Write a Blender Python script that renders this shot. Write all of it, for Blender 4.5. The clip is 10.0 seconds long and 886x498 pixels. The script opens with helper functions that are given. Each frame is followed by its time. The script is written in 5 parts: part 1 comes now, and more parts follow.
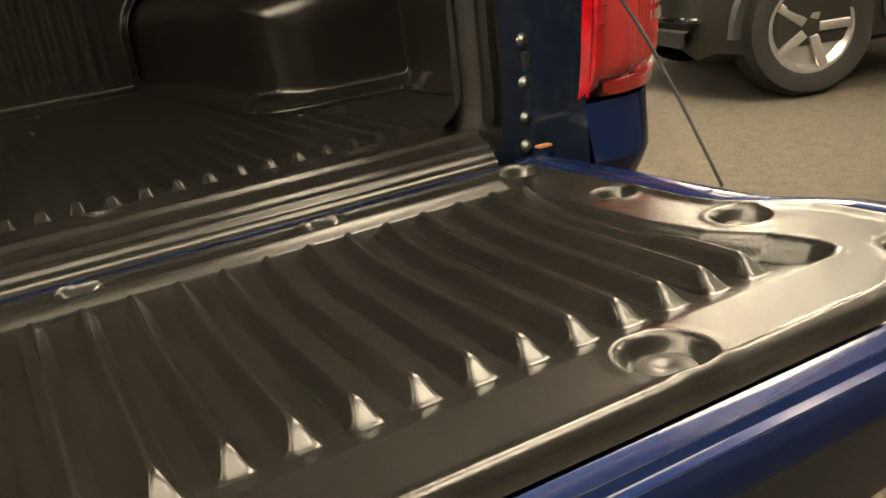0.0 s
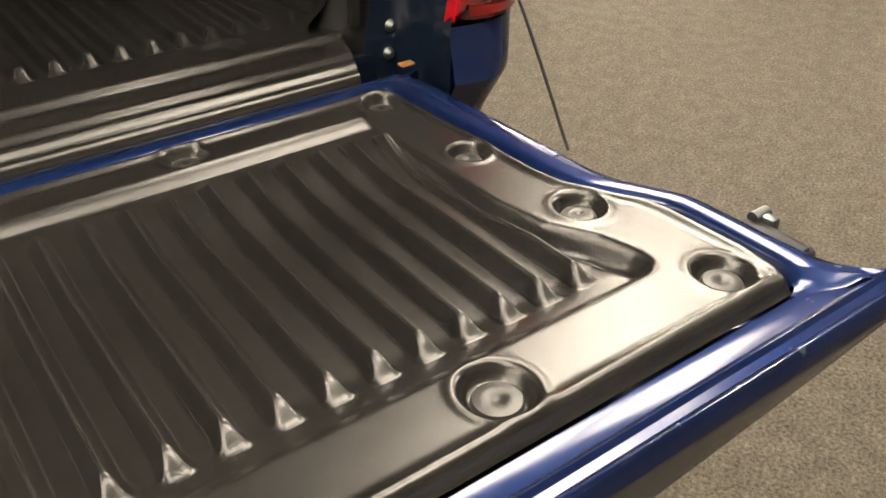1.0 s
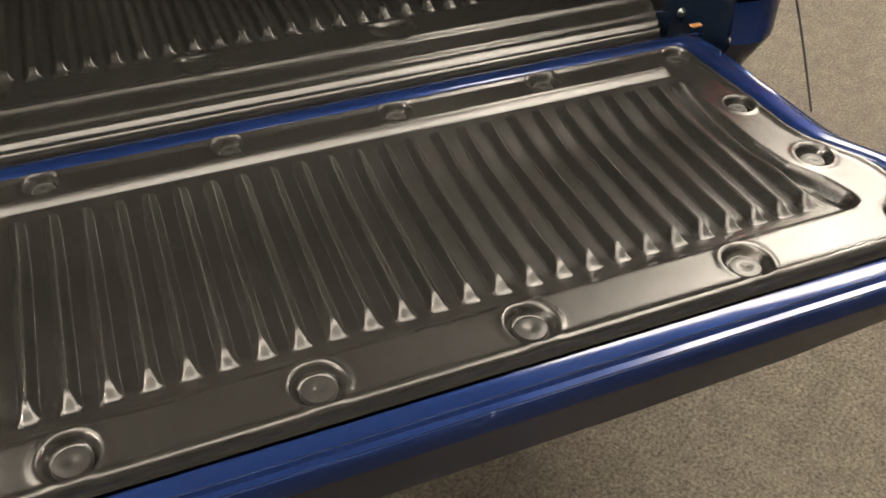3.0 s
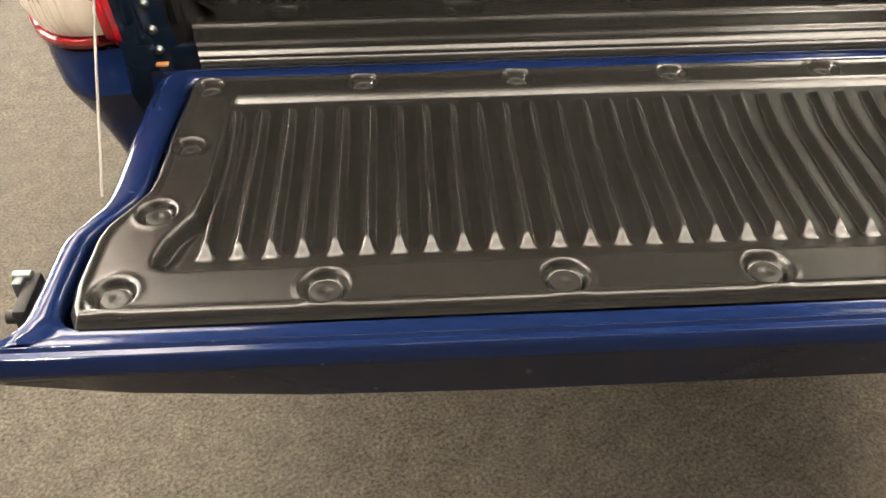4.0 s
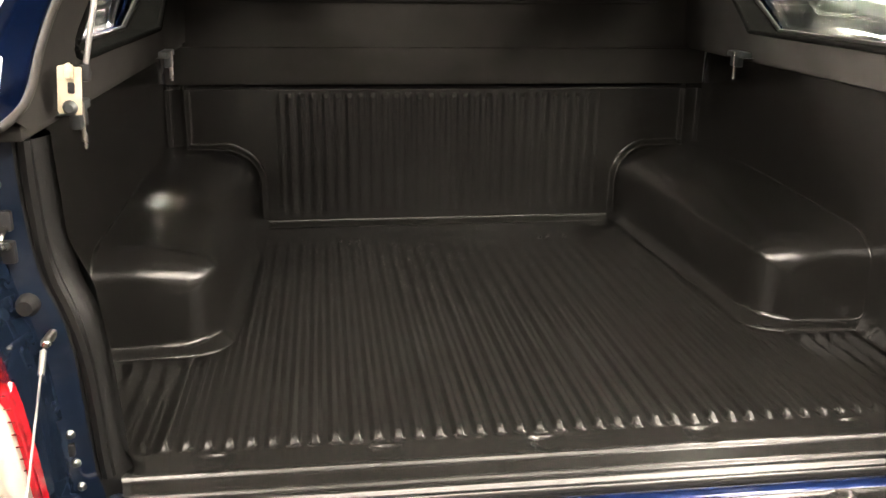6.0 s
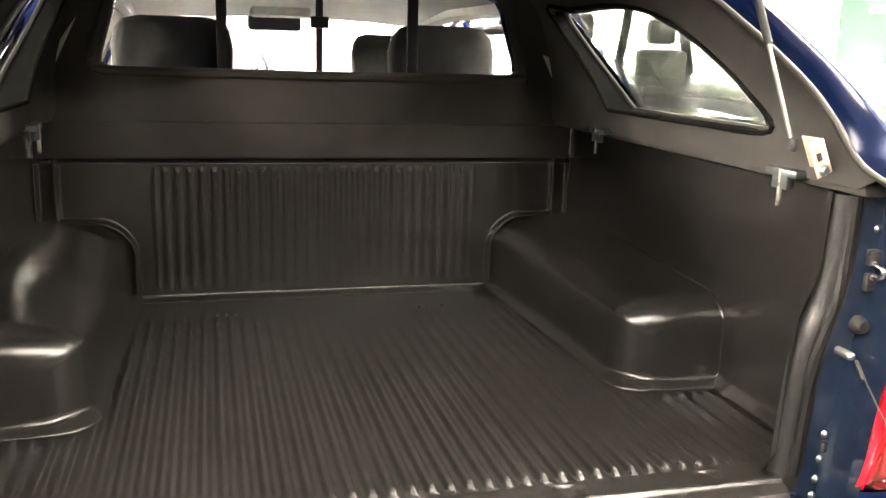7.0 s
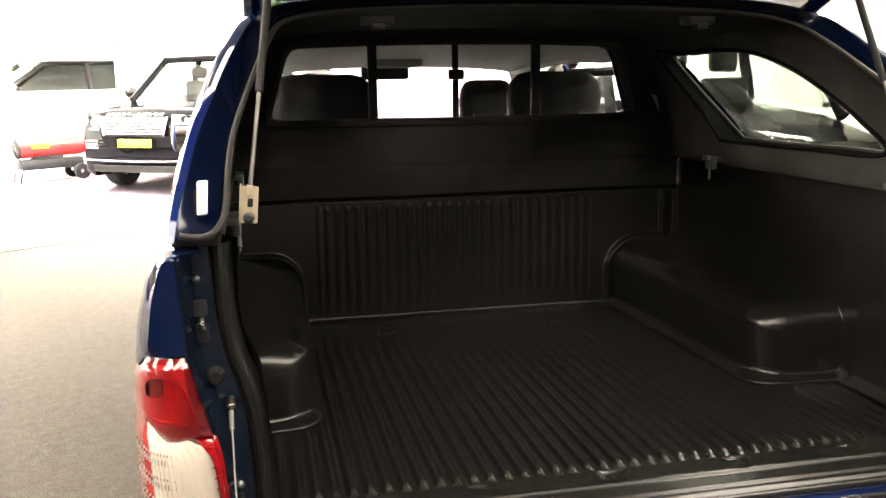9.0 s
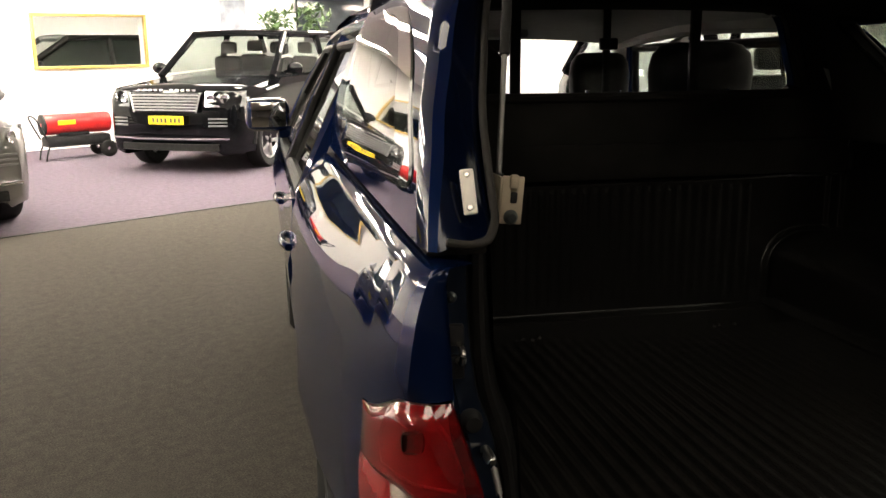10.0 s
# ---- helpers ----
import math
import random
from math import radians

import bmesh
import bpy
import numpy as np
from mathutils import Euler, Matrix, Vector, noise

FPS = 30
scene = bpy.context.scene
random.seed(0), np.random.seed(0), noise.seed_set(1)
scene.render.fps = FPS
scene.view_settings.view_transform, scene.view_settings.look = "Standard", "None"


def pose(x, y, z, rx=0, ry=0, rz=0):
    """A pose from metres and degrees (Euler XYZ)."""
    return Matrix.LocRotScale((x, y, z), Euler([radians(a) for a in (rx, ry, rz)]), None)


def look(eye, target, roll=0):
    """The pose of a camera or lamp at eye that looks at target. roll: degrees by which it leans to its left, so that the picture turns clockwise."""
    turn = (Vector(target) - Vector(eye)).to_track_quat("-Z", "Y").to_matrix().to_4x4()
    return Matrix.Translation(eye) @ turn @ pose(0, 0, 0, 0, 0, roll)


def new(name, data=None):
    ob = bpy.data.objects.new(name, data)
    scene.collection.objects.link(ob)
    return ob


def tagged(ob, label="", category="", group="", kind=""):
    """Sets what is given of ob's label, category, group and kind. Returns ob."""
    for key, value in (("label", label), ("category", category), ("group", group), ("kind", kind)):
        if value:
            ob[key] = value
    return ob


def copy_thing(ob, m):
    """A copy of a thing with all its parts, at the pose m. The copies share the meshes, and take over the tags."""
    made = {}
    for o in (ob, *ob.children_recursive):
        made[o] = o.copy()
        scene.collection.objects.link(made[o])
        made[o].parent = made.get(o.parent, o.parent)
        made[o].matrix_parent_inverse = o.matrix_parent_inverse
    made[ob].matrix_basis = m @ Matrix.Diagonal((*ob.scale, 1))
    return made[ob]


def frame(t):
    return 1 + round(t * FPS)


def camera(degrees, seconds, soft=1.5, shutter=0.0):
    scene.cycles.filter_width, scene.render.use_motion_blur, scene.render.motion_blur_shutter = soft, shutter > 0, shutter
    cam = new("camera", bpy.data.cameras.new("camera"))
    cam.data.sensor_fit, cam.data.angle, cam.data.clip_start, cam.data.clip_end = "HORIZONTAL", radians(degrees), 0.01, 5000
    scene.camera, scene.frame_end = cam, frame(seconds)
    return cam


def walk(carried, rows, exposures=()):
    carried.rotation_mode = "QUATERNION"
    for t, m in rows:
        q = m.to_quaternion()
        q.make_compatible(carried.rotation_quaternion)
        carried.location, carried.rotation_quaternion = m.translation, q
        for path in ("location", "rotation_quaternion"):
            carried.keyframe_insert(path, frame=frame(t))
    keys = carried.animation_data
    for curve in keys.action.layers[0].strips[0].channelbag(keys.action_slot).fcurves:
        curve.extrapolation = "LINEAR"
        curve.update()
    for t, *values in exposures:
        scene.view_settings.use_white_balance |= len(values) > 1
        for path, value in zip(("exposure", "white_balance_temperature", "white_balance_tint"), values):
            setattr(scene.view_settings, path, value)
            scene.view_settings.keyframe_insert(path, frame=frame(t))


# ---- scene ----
cam = camera(53.5, 10.0)
PATH = [
    (0, (0.189, -0.842, 1.018), (0.986, 0.780, 0.434), -8.5),
    (0.5, (0.191, -0.826, 1.107), (1.052, 0.647, 0.272), -3.8),
    (1, (0.204, -0.819, 1.182), (1.144, 0.462, 0.140), 0.0),
    (1.5, (0.217, -0.794, 1.266), (1.193, 0.281, 0.042), 5.9),
    (2, (0.191, -0.807, 1.392), (1.133, 0.242, 0.118), 8.5),
    (2.2, (0.178, -0.856, 1.408), (1.027, 0.294, 0.157), 3.5),
    (3.3, (-0.227, -1.099, 1.431), (0.191, 0.279, 0.192), 1.3),
    (3.5, (-0.303, -1.135, 1.428), (0.006, 0.273, 0.189), 0.5),
    (4, (-0.386, -1.192, 1.440), (-0.318, 0.246, 0.200), -0.4),
    (4.5, (-0.410, -1.212, 1.462), (-0.474, 0.278, 0.285), -1.7),
    (5, (-0.407, -1.218, 1.522), (-0.438, 0.409, 0.541), -1.7),
    (5.5, (-0.385, -1.219, 1.578), (-0.280, 0.540, 0.867), -1.0),
    (6, (-0.372, -1.210, 1.611), (-0.125, 0.582, 1.029), 0.8),
    (6.2, (-0.364, -1.219, 1.623), (-0.067, 0.574, 1.069), 1.0),
    (7.3, (-0.323, -1.279, 1.603), (0.206, 0.503, 1.209), 1.5),
    (7.5, (-0.311, -1.303, 1.608), (0.233, 0.475, 1.216), 1.2),
    (8, (-0.361, -1.445, 1.604), (0.148, 0.349, 1.241), 1.1),
    (8.5, (-0.481, -1.552, 1.639), (-0.063, 0.265, 1.273), 1.6),
    (9, (-0.715, -1.528, 1.647), (-0.326, 0.298, 1.297), -0.9),
    (9.5, (-0.928, -1.385, 1.640), (-0.556, 0.445, 1.290), -0.9),
    (10, (-1.070, -1.078, 1.626), (-0.697, 0.743, 1.233), -0.5),
]
TILT = pose(0, 0, 0, -1.26, 0.26, 0)  # the truck stands nose down by its rake
walk(cam, [(t, TILT @ look(eye, target, roll)) for t, eye, target, roll in PATH],
     exposures=[(0.0, 2.75, 7900, 8), (1.0, 2.85, 6900, 11), (2.2, 2.75, 7000, 11), (3.5, 3.05, 6500, 11), (4.5, 3.15, 6900, 12), (5.5, 3.7, 6600, 13), (6.2, 4.2, 6500, 13), (7.5, 4.7, 6500, 13), (8.0, 4.5, 6500, 12), (8.5, 4.35, 6500, 11), (9.0, 2.75, 6600, 11), (9.5, 1.4, 6700, 11), (10.0, 0.4, 6700, 10)])

# ---- world and light ----
world = bpy.data.worlds.new("world")
scene.world = world
world.use_nodes = True
world.node_tree.nodes["Background"].inputs[0].default_value = (0.9, 0.95, 1.0, 1)
world.node_tree.nodes["Background"].inputs[1].default_value = 0.05
NEAR_LIGHT, FAR_LIGHT = 55.0, 60.0     # tube battens over the near half, light panels over the far half
ROOM_TURN = 30.0      # the showroom stands askew to the truck
CEILING = 2.75


# ---- materials ----
def material(name, color, rough=0.5, metal=0.0, coat=0.0, spec=0.5, trans=0.0, var=0.0, var_scale=8.0,
             bump=0.0, bump_scale=200.0, rough_var=0.0, emit=None, emit_strength=0.0, ior=1.45, dirt=None, dirt_scale=3.0, dirt_amount=0.0, dirt_lo=0.5, edge=None, coat_rough=0.02):
    m = bpy.data.materials.new(name)
    m.use_nodes = True
    nt = m.node_tree
    b = nt.nodes["Principled BSDF"]
    b.inputs["Base Color"].default_value = (*color, 1)
    b.inputs["Roughness"].default_value = rough
    b.inputs["Metallic"].default_value = metal
    b.inputs["Coat Weight"].default_value = coat
    b.inputs["Coat Roughness"].default_value = coat_rough
    b.inputs["Specular IOR Level"].default_value = spec
    b.inputs["Transmission Weight"].default_value = trans
    b.inputs["IOR"].default_value = ior
    if edge:
        b.inputs["Specular Tint"].default_value = (*edge, 1)
    if emit:
        b.inputs["Emission Color"].default_value = (*emit, 1)
        b.inputs["Emission Strength"].default_value = emit_strength
    tc = nt.nodes.new("ShaderNodeTexCoord")

    def noise_node(scale, detail=4):
        n = nt.nodes.new("ShaderNodeTexNoise")
        n.inputs["Scale"].default_value, n.inputs["Detail"].default_value = scale, detail
        nt.links.new(tc.outputs["Object"], n.inputs["Vector"])
        return n

    col = None
    if var:
        n = noise_node(var_scale)
        r = nt.nodes.new("ShaderNodeValToRGB")
        r.color_ramp.elements[0].position, r.color_ramp.elements[1].position = 0.3, 0.7
        r.color_ramp.elements[0].color = (*[c * (1 - var) for c in color], 1)
        r.color_ramp.elements[1].color = (*[min(1, c * (1 + var)) for c in color], 1)
        nt.links.new(n.outputs["Fac"], r.inputs["Fac"])
        col = r.outputs["Color"]
        nt.links.new(col, b.inputs["Base Color"])
    if dirt:
        n = noise_node(dirt_scale, 8)
        r = nt.nodes.new("ShaderNodeValToRGB")
        r.color_ramp.elements[0].position, r.color_ramp.elements[1].position = dirt_lo, dirt_lo + (0.25 if dirt_lo < 0.55 else 0.05)
        r.color_ramp.elements[1].color = (dirt_amount, dirt_amount, dirt_amount, 1)
        nt.links.new(n.outputs["Fac"], r.inputs["Fac"])
        mix = nt.nodes.new("ShaderNodeMix")
        mix.data_type = "RGBA"
        nt.links.new(r.outputs["Color"], mix.inputs["Factor"])
        mix.inputs["A"].default_value = (*color, 1)
        if col:
            nt.links.new(col, mix.inputs["A"])
        mix.inputs["B"].default_value = (*dirt, 1)
        nt.links.new(mix.outputs["Result"], b.inputs["Base Color"])
    if rough_var:
        n = noise_node(var_scale * 0.7, 6)
        mr = nt.nodes.new("ShaderNodeMapRange")
        mr.inputs["From Min"].default_value, mr.inputs["From Max"].default_value = 0.3, 0.7
        mr.inputs["To Min"].default_value, mr.inputs["To Max"].default_value = rough - rough_var, rough + rough_var
        nt.links.new(n.outputs["Fac"], mr.inputs["Value"])
        nt.links.new(mr.outputs["Result"], b.inputs["Roughness"])
    if bump:
        n = noise_node(bump_scale, 3)
        bn = nt.nodes.new("ShaderNodeBump")
        bn.inputs["Strength"].default_value, bn.inputs["Distance"].default_value = bump, 0.002
        nt.links.new(n.outputs["Fac"], bn.inputs["Height"])
        nt.links.new(bn.outputs["Normal"], b.inputs["Normal"])
    return m


def carpet_material(name, dark, light, scale):
    m = bpy.data.materials.new(name)
    m.use_nodes = True
    nt = m.node_tree
    b = nt.nodes["Principled BSDF"]
    b.inputs["Roughness"].default_value = 0.95
    b.inputs["Specular IOR Level"].default_value = 0.1
    tc = nt.nodes.new("ShaderNodeTexCoord")
    fine, wide = nt.nodes.new("ShaderNodeTexNoise"), nt.nodes.new("ShaderNodeTexNoise")
    fine.inputs["Scale"].default_value, fine.inputs["Detail"].default_value, fine.inputs["Roughness"].default_value = scale, 4, 0.7
    wide.inputs["Scale"].default_value, wide.inputs["Detail"].default_value = 17.0, 14
    wide.inputs["Roughness"].default_value = 0.76
    for n in (fine, wide):
        nt.links.new(tc.outputs["Object"], n.inputs["Vector"])
    r = nt.nodes.new("ShaderNodeValToRGB")
    r.color_ramp.elements[0].position, r.color_ramp.elements[1].position = 0.30, 0.70
    r.color_ramp.elements[0].color, r.color_ramp.elements[1].color = (*dark, 1), (*light, 1)
    nt.links.new(fine.outputs["Fac"], r.inputs["Fac"])
    mr = nt.nodes.new("ShaderNodeMapRange")
    mr.inputs["From Min"].default_value, mr.inputs["From Max"].default_value = 0.3, 0.7
    mr.inputs["To Min"].default_value, mr.inputs["To Max"].default_value = 0.64, 1.32
    nt.links.new(wide.outputs["Fac"], mr.inputs["Value"])
    mix = nt.nodes.new("ShaderNodeMix")
    mix.data_type, mix.blend_type = "RGBA", "MULTIPLY"
    mix.inputs["Factor"].default_value = 1
    nt.links.new(r.outputs["Color"], mix.inputs["A"])
    nt.links.new(mr.outputs["Result"], mix.inputs["B"])
    nt.links.new(mix.outputs["Result"], b.inputs["Base Color"])
    bn = nt.nodes.new("ShaderNodeBump")
    bn.inputs["Strength"].default_value, bn.inputs["Distance"].default_value = 0.05, 0.003
    nt.links.new(fine.outputs["Fac"], bn.inputs["Height"])
    nt.links.new(bn.outputs["Normal"], b.inputs["Normal"])
    return m


LINER = material("black_liner_plastic", (0.0102, 0.0097, 0.0089), rough=0.26, spec=0.72, var=0.12, var_scale=3, bump=0.10, bump_scale=700,
                 dirt=(0.03, 0.028, 0.024), dirt_scale=60, dirt_amount=0.25)
# LINER's plastic, its base lifted slightly to stand in for haze inside the bed
BED_LINER = material("lifted_bed_liner_plastic", (0.0112, 0.0107, 0.0099), rough=0.21, spec=0.60, var=0.15, var_scale=4, bump=0.12, bump_scale=600, dirt=(0.03, 0.028, 0.024), dirt_scale=45, dirt_amount=0.1)
PLUG = material("black_plug_plastic", (0.014, 0.0135, 0.0125), rough=0.36, var=0.2, var_scale=60, bump=0.1, bump_scale=300)
PAINT = material("blue_metallic_paint", (0.0035, 0.0125, 0.056), rough=0.34, metal=0.5, spec=0.0, edge=(0.005, 0.014, 0.06), coat=0.78, var=0.08, var_scale=900)
TAILGATE_PAINT = material("scuffed_blue_paint", coat_rough=0.14, color=(0.0068, 0.0165, 0.064), rough=0.40, metal=0.5, spec=0.0, edge=(0.005, 0.014, 0.06), coat=0.78, var=0.08, var_scale=900, dirt=(0.4, 0.4, 0.4), dirt_scale=45, dirt_amount=0.25, dirt_lo=0.69)
# PAINT at about a quarter of its colour, for the shade on the rim
SHADED_RIM_PAINT = material("shaded_blue_rim", (0.0008, 0.0032, 0.014), rough=0.34, metal=0.5, spec=0.0, edge=(0.005, 0.014, 0.06), coat=0.6, coat_rough=0.14, var=0.08, var_scale=900)
PAINT_IN = material("blue_inner_paint", (0.0048, 0.0086, 0.0175), rough=0.4, spec=0.0, coat=0.5, dirt=(0.12, 0.11, 0.09), dirt_scale=40, dirt_amount=0.05, var=0.1, var_scale=40)
HEADLINER = material("black_headliner", (0.033, 0.0312, 0.0292), rough=0.8, spec=0.05, var=0.2, var_scale=5, bump=0.3, bump_scale=300)
BLACK_TRIM = material("black_edge_trim", (0.006, 0.006, 0.0058), rough=0.42, spec=0.35, var=0.2, var_scale=20, bump=0.1, bump_scale=300)
MATT_BLACK = material("matt_black_reveal", (0.006, 0.006, 0.0058), rough=0.9, spec=0.0, var=0.2, var_scale=20)
SEAL = material("grey_rubber_seal", (0.022, 0.0200, 0.0180), rough=0.5, spec=0.3, var=0.2, var_scale=30)
RUBBER = material("black_rubber", (0.015, 0.015, 0.015), rough=0.6, spec=0.2, var=0.25, var_scale=25, bump=0.2, bump_scale=120)
STEEL = material("zinc_steel", (0.62, 0.60, 0.55), rough=0.28, metal=1.0, var=0.12, var_scale=30, rough_var=0.08)
CHROME = material("chrome", (0.85, 0.86, 0.88), rough=0.06, metal=1.0)
WHITE_METAL = material("white_coated_metal", (0.78, 0.74, 0.66), rough=0.35, var=0.06, var_scale=20)
RED_LENS = material("red_lamp_lens", (0.56, 0.007, 0.012), rough=0.08, coat=1.0, trans=0.82, var=0.4, var_scale=28, bump=0.05, bump_scale=60)
DARK_RED = material("dark_red_lens", (0.34, 0.004, 0.010), rough=0.1, coat=1.0, bump=0.2, bump_scale=120, var=0.3, var_scale=50)
CLEAR_LENS = material("clear_ribbed_lens", (0.74, 0.67, 0.57), rough=0.12, coat=1.0, trans=0.15, bump=0.3, bump_scale=70)
GLASS = material("window_glass", (0.96, 0.98, 0.97), rough=0.0, trans=1.0, ior=1.03, spec=0.5, coat=0.0)
PRIVACY = material("dark_privacy_glass", (0.03, 0.034, 0.033), rough=0.02, trans=0.9, ior=1.02, coat=0.6)
TINT = material("tinted_glass", (0.42, 0.48, 0.45), rough=0.0, trans=1.0, ior=1.02, coat=1.0)
CANOPY_TINT = material("green_tinted_glass", (0.15, 0.175, 0.145), rough=0.0, trans=1.0, ior=1.02, coat=1.0)
CABLE = material("dull_steel_cable", (0.16, 0.155, 0.145), rough=0.5, metal=0.6)
DIM_PANEL = material("low_panel_diffuser", (0.9, 0.9, 0.88), rough=0.5, emit=(1.0, 0.90, 0.76), emit_strength=2.3)
SEAT = material("dark_seat_cloth", (0.012, 0.012, 0.0115), rough=0.85, var=0.2, var_scale=40, bump=0.4, bump_scale=500)
DASH = material("dark_dash_plastic", (0.03, 0.03, 0.03), rough=0.6, var=0.1, var_scale=20)
TRIM_LIGHT = material("grey_roof_lining", (0.35, 0.34, 0.32), rough=0.9, var=0.06, var_scale=20)
WALL = material("white_wall_paint", (0.80, 0.79, 0.76), rough=0.7, var=0.03, var_scale=1.5, bump=0.1, bump_scale=60)
# for the unseen walls, chosen dark to deepen reflections in paint and liner
DARK_WALL = material("dark_wall_paint", (0.12, 0.115, 0.11), rough=0.7, var=0.06, var_scale=1.5, bump=0.1, bump_scale=60)
CEIL = material("white_ceiling_tiles", (0.72, 0.70, 0.66), rough=0.85, var=0.05, var_scale=12, bump=0.3, bump_scale=120)
PANEL = material("light_panel_diffuser", (0.9, 0.9, 0.88), rough=0.5, emit=(1.0, 0.90, 0.76), emit_strength=NEAR_LIGHT)
SOFT_PANEL = material("dimmed_panel_diffuser", (0.9, 0.9, 0.88), rough=0.5, emit=(1.0, 0.90, 0.76), emit_strength=3.2)
SIDE_PANEL = material("side_panel_diffuser", (0.9, 0.9, 0.88), rough=0.5, emit=(1.0, 0.90, 0.76), emit_strength=4.8)
MID_PANEL = material("half_lit_panel_diffuser", (0.9, 0.9, 0.88), rough=0.5, emit=(1.0, 0.90, 0.76), emit_strength=4.2)
BRIGHT_PANEL = material("bright_panel_diffuser", (0.9, 0.9, 0.88), rough=0.5, emit=(1.0, 0.92, 0.80), emit_strength=FAR_LIGHT)
BULB_DARK = material("dark_bulb_cap", (0.012, 0.001, 0.001), rough=0.5, spec=0.1)
LENS_FLUTE = material("lens_flute_shade", (0.30, 0.27, 0.25), rough=0.3, coat=0.6)
LAMP_GREY = material("lamp_reflector", (0.75, 0.72, 0.70), rough=0.32, metal=0.7)
CLAMP = material("clamp_zinc", (.13, .145, .145), rough=.35, metal=.9)
BRACKET = material("cream_bracket_paint", (0.40, 0.34, 0.25), rough=0.4, var=0.1, var_scale=30)
FOG_LENS = material("pale_red_lens", (0.44, 0.035, 0.038), rough=0.12, coat=1.0, trans=0.25, bump=0.3, bump_scale=70)
PINE = material("yellow_pine_wood", (0.50, 0.34, 0.09), rough=0.45, var=0.2, var_scale=14)
GREY_CARPET = carpet_material("charcoal_carpet", (0.019, 0.0168, 0.0136), (0.098, 0.088, 0.0725), 125)
PURPLE_CARPET = carpet_material("mauve_carpet", (0.082, 0.066, 0.084), (0.125, 0.102, 0.127), 160)
BLACK_PAINT = material("black_car_paint", (0.004, 0.0042, 0.0052), rough=0.35, spec=0.0, coat=0.5)
GREY_PAINT = material("grey_car_paint", (0.24, 0.232, 0.225), rough=0.3, coat=1.0, metal=0.6)
DARK_PAINT = material("dark_grey_car_paint", (0.035, 0.034, 0.033), rough=0.3, coat=1.0, metal=0.4)
# silver darkened in the colour itself, to keep the overlit van from burning out
DARKENED_SILVER = material("darkened_silver_paint", (0.016, 0.016, 0.0154), rough=0.35, coat=0.4, metal=0.3)
CAR_GLASS = material("car_glass", (0.02, 0.028, 0.024), rough=0.03, spec=0.8, coat=1.0)
HEADLAMP = material("headlamp_glass", (0.40, 0.41, 0.41), rough=0.1, metal=0.5, coat=1.0, var=0.4, var_scale=18)
GRILLE = material("silver_grille", (0.40, 0.40, 0.40), rough=0.3, metal=0.8)
# shaded copies of GRILLE and HEADLAMP, darkened in colour for the overlit van
DARKENED_GRILLE = material("darkened_grille", (0.02, 0.02, 0.02), rough=0.4, metal=0.3)
DARKENED_LAMP = material("darkened_headlamp_glass", (0.05, 0.051, 0.051), rough=0.15, metal=0.3, coat=0.6, var=0.4, var_scale=18)
DARK_PLASTIC = material("dark_plastic", (0.02, 0.02, 0.021), rough=0.5, spec=0.2, var=0.2, var_scale=15)
YELLOW_PLATE = material("yellow_number_plate", (0.85, 0.62, 0.02), rough=0.4)
PLATE_INK = material("plate_ink", (0.10, 0.09, 0.05), rough=0.5)
RED_PAINT = material("red_enamel", (0.55, 0.02, 0.02), rough=0.3, coat=0.5, var=0.1, var_scale=10)
GREEN_CLOTH = material("green_banner_cloth", (0.045, 0.16, 0.070), rough=0.8, var=0.1, var_scale=6)
BROWN_PRINT = material("brown_print", (0.10, 0.045, 0.035), rough=0.8, var=0.1, var_scale=8)
WHITE_PRINT = material("white_print", (0.8, 0.8, 0.78), rough=0.8)
LEAF = material("house_plant_leaf", (0.06, 0.11, 0.035), rough=0.5, var=0.4, var_scale=20)
DARK_SCREEN = material("dark_screen", (0.02, 0.025, 0.03), rough=0.15)
POSTER = material("printed_poster", (0.34, 0.37, 0.42), rough=0.5, var=0.4, var_scale=4)
RIM = material("alloy_rim", (0.45, 0.45, 0.45), rough=0.3, metal=0.9)
ORANGE = material("orange_grease", (0.32, 0.14, 0.045), rough=0.6)


# ---- mesh helpers ----
def part(name, bm, mat, parent=None, label="", smooth=True):
    me = bpy.data.meshes.new(name)
    bm.normal_update()
    bm.to_mesh(me)
    bm.free()
    me.materials.append(mat)
    if smooth:
        me.polygons.foreach_set("use_smooth", [True] * len(me.polygons))
        me.set_sharp_from_angle(angle=radians(38))
    ob = new(name, me)
    if parent:
        ob.parent = parent
    if label:
        tagged(ob, label)
    return ob


def empty(name, m=None):
    ob = new(name)
    ob.empty_display_size = 0.1
    if m:
        ob.matrix_basis = m
    return ob


def add_box(bm, c, s, bevel=0.0, m=None):
    before = set(bm.verts)
    r = bmesh.ops.create_cube(bm, size=1.0)
    mat = Matrix.Translation(c) @ Matrix.Diagonal((*s, 1))
    bmesh.ops.transform(bm, matrix=(m @ mat) if m else mat, verts=r["verts"])
    if bevel:
        edges = {e for v in r["verts"] for e in v.link_edges}
        bmesh.ops.bevel(bm, geom=list(edges), offset=bevel, segments=2, profile=0.5, affect="EDGES")
    return [v for v in bm.verts if v not in before]


def box(c, s, bevel=0.0, m=None):
    bm = bmesh.new()
    add_box(bm, c, s, bevel, m)
    return bm


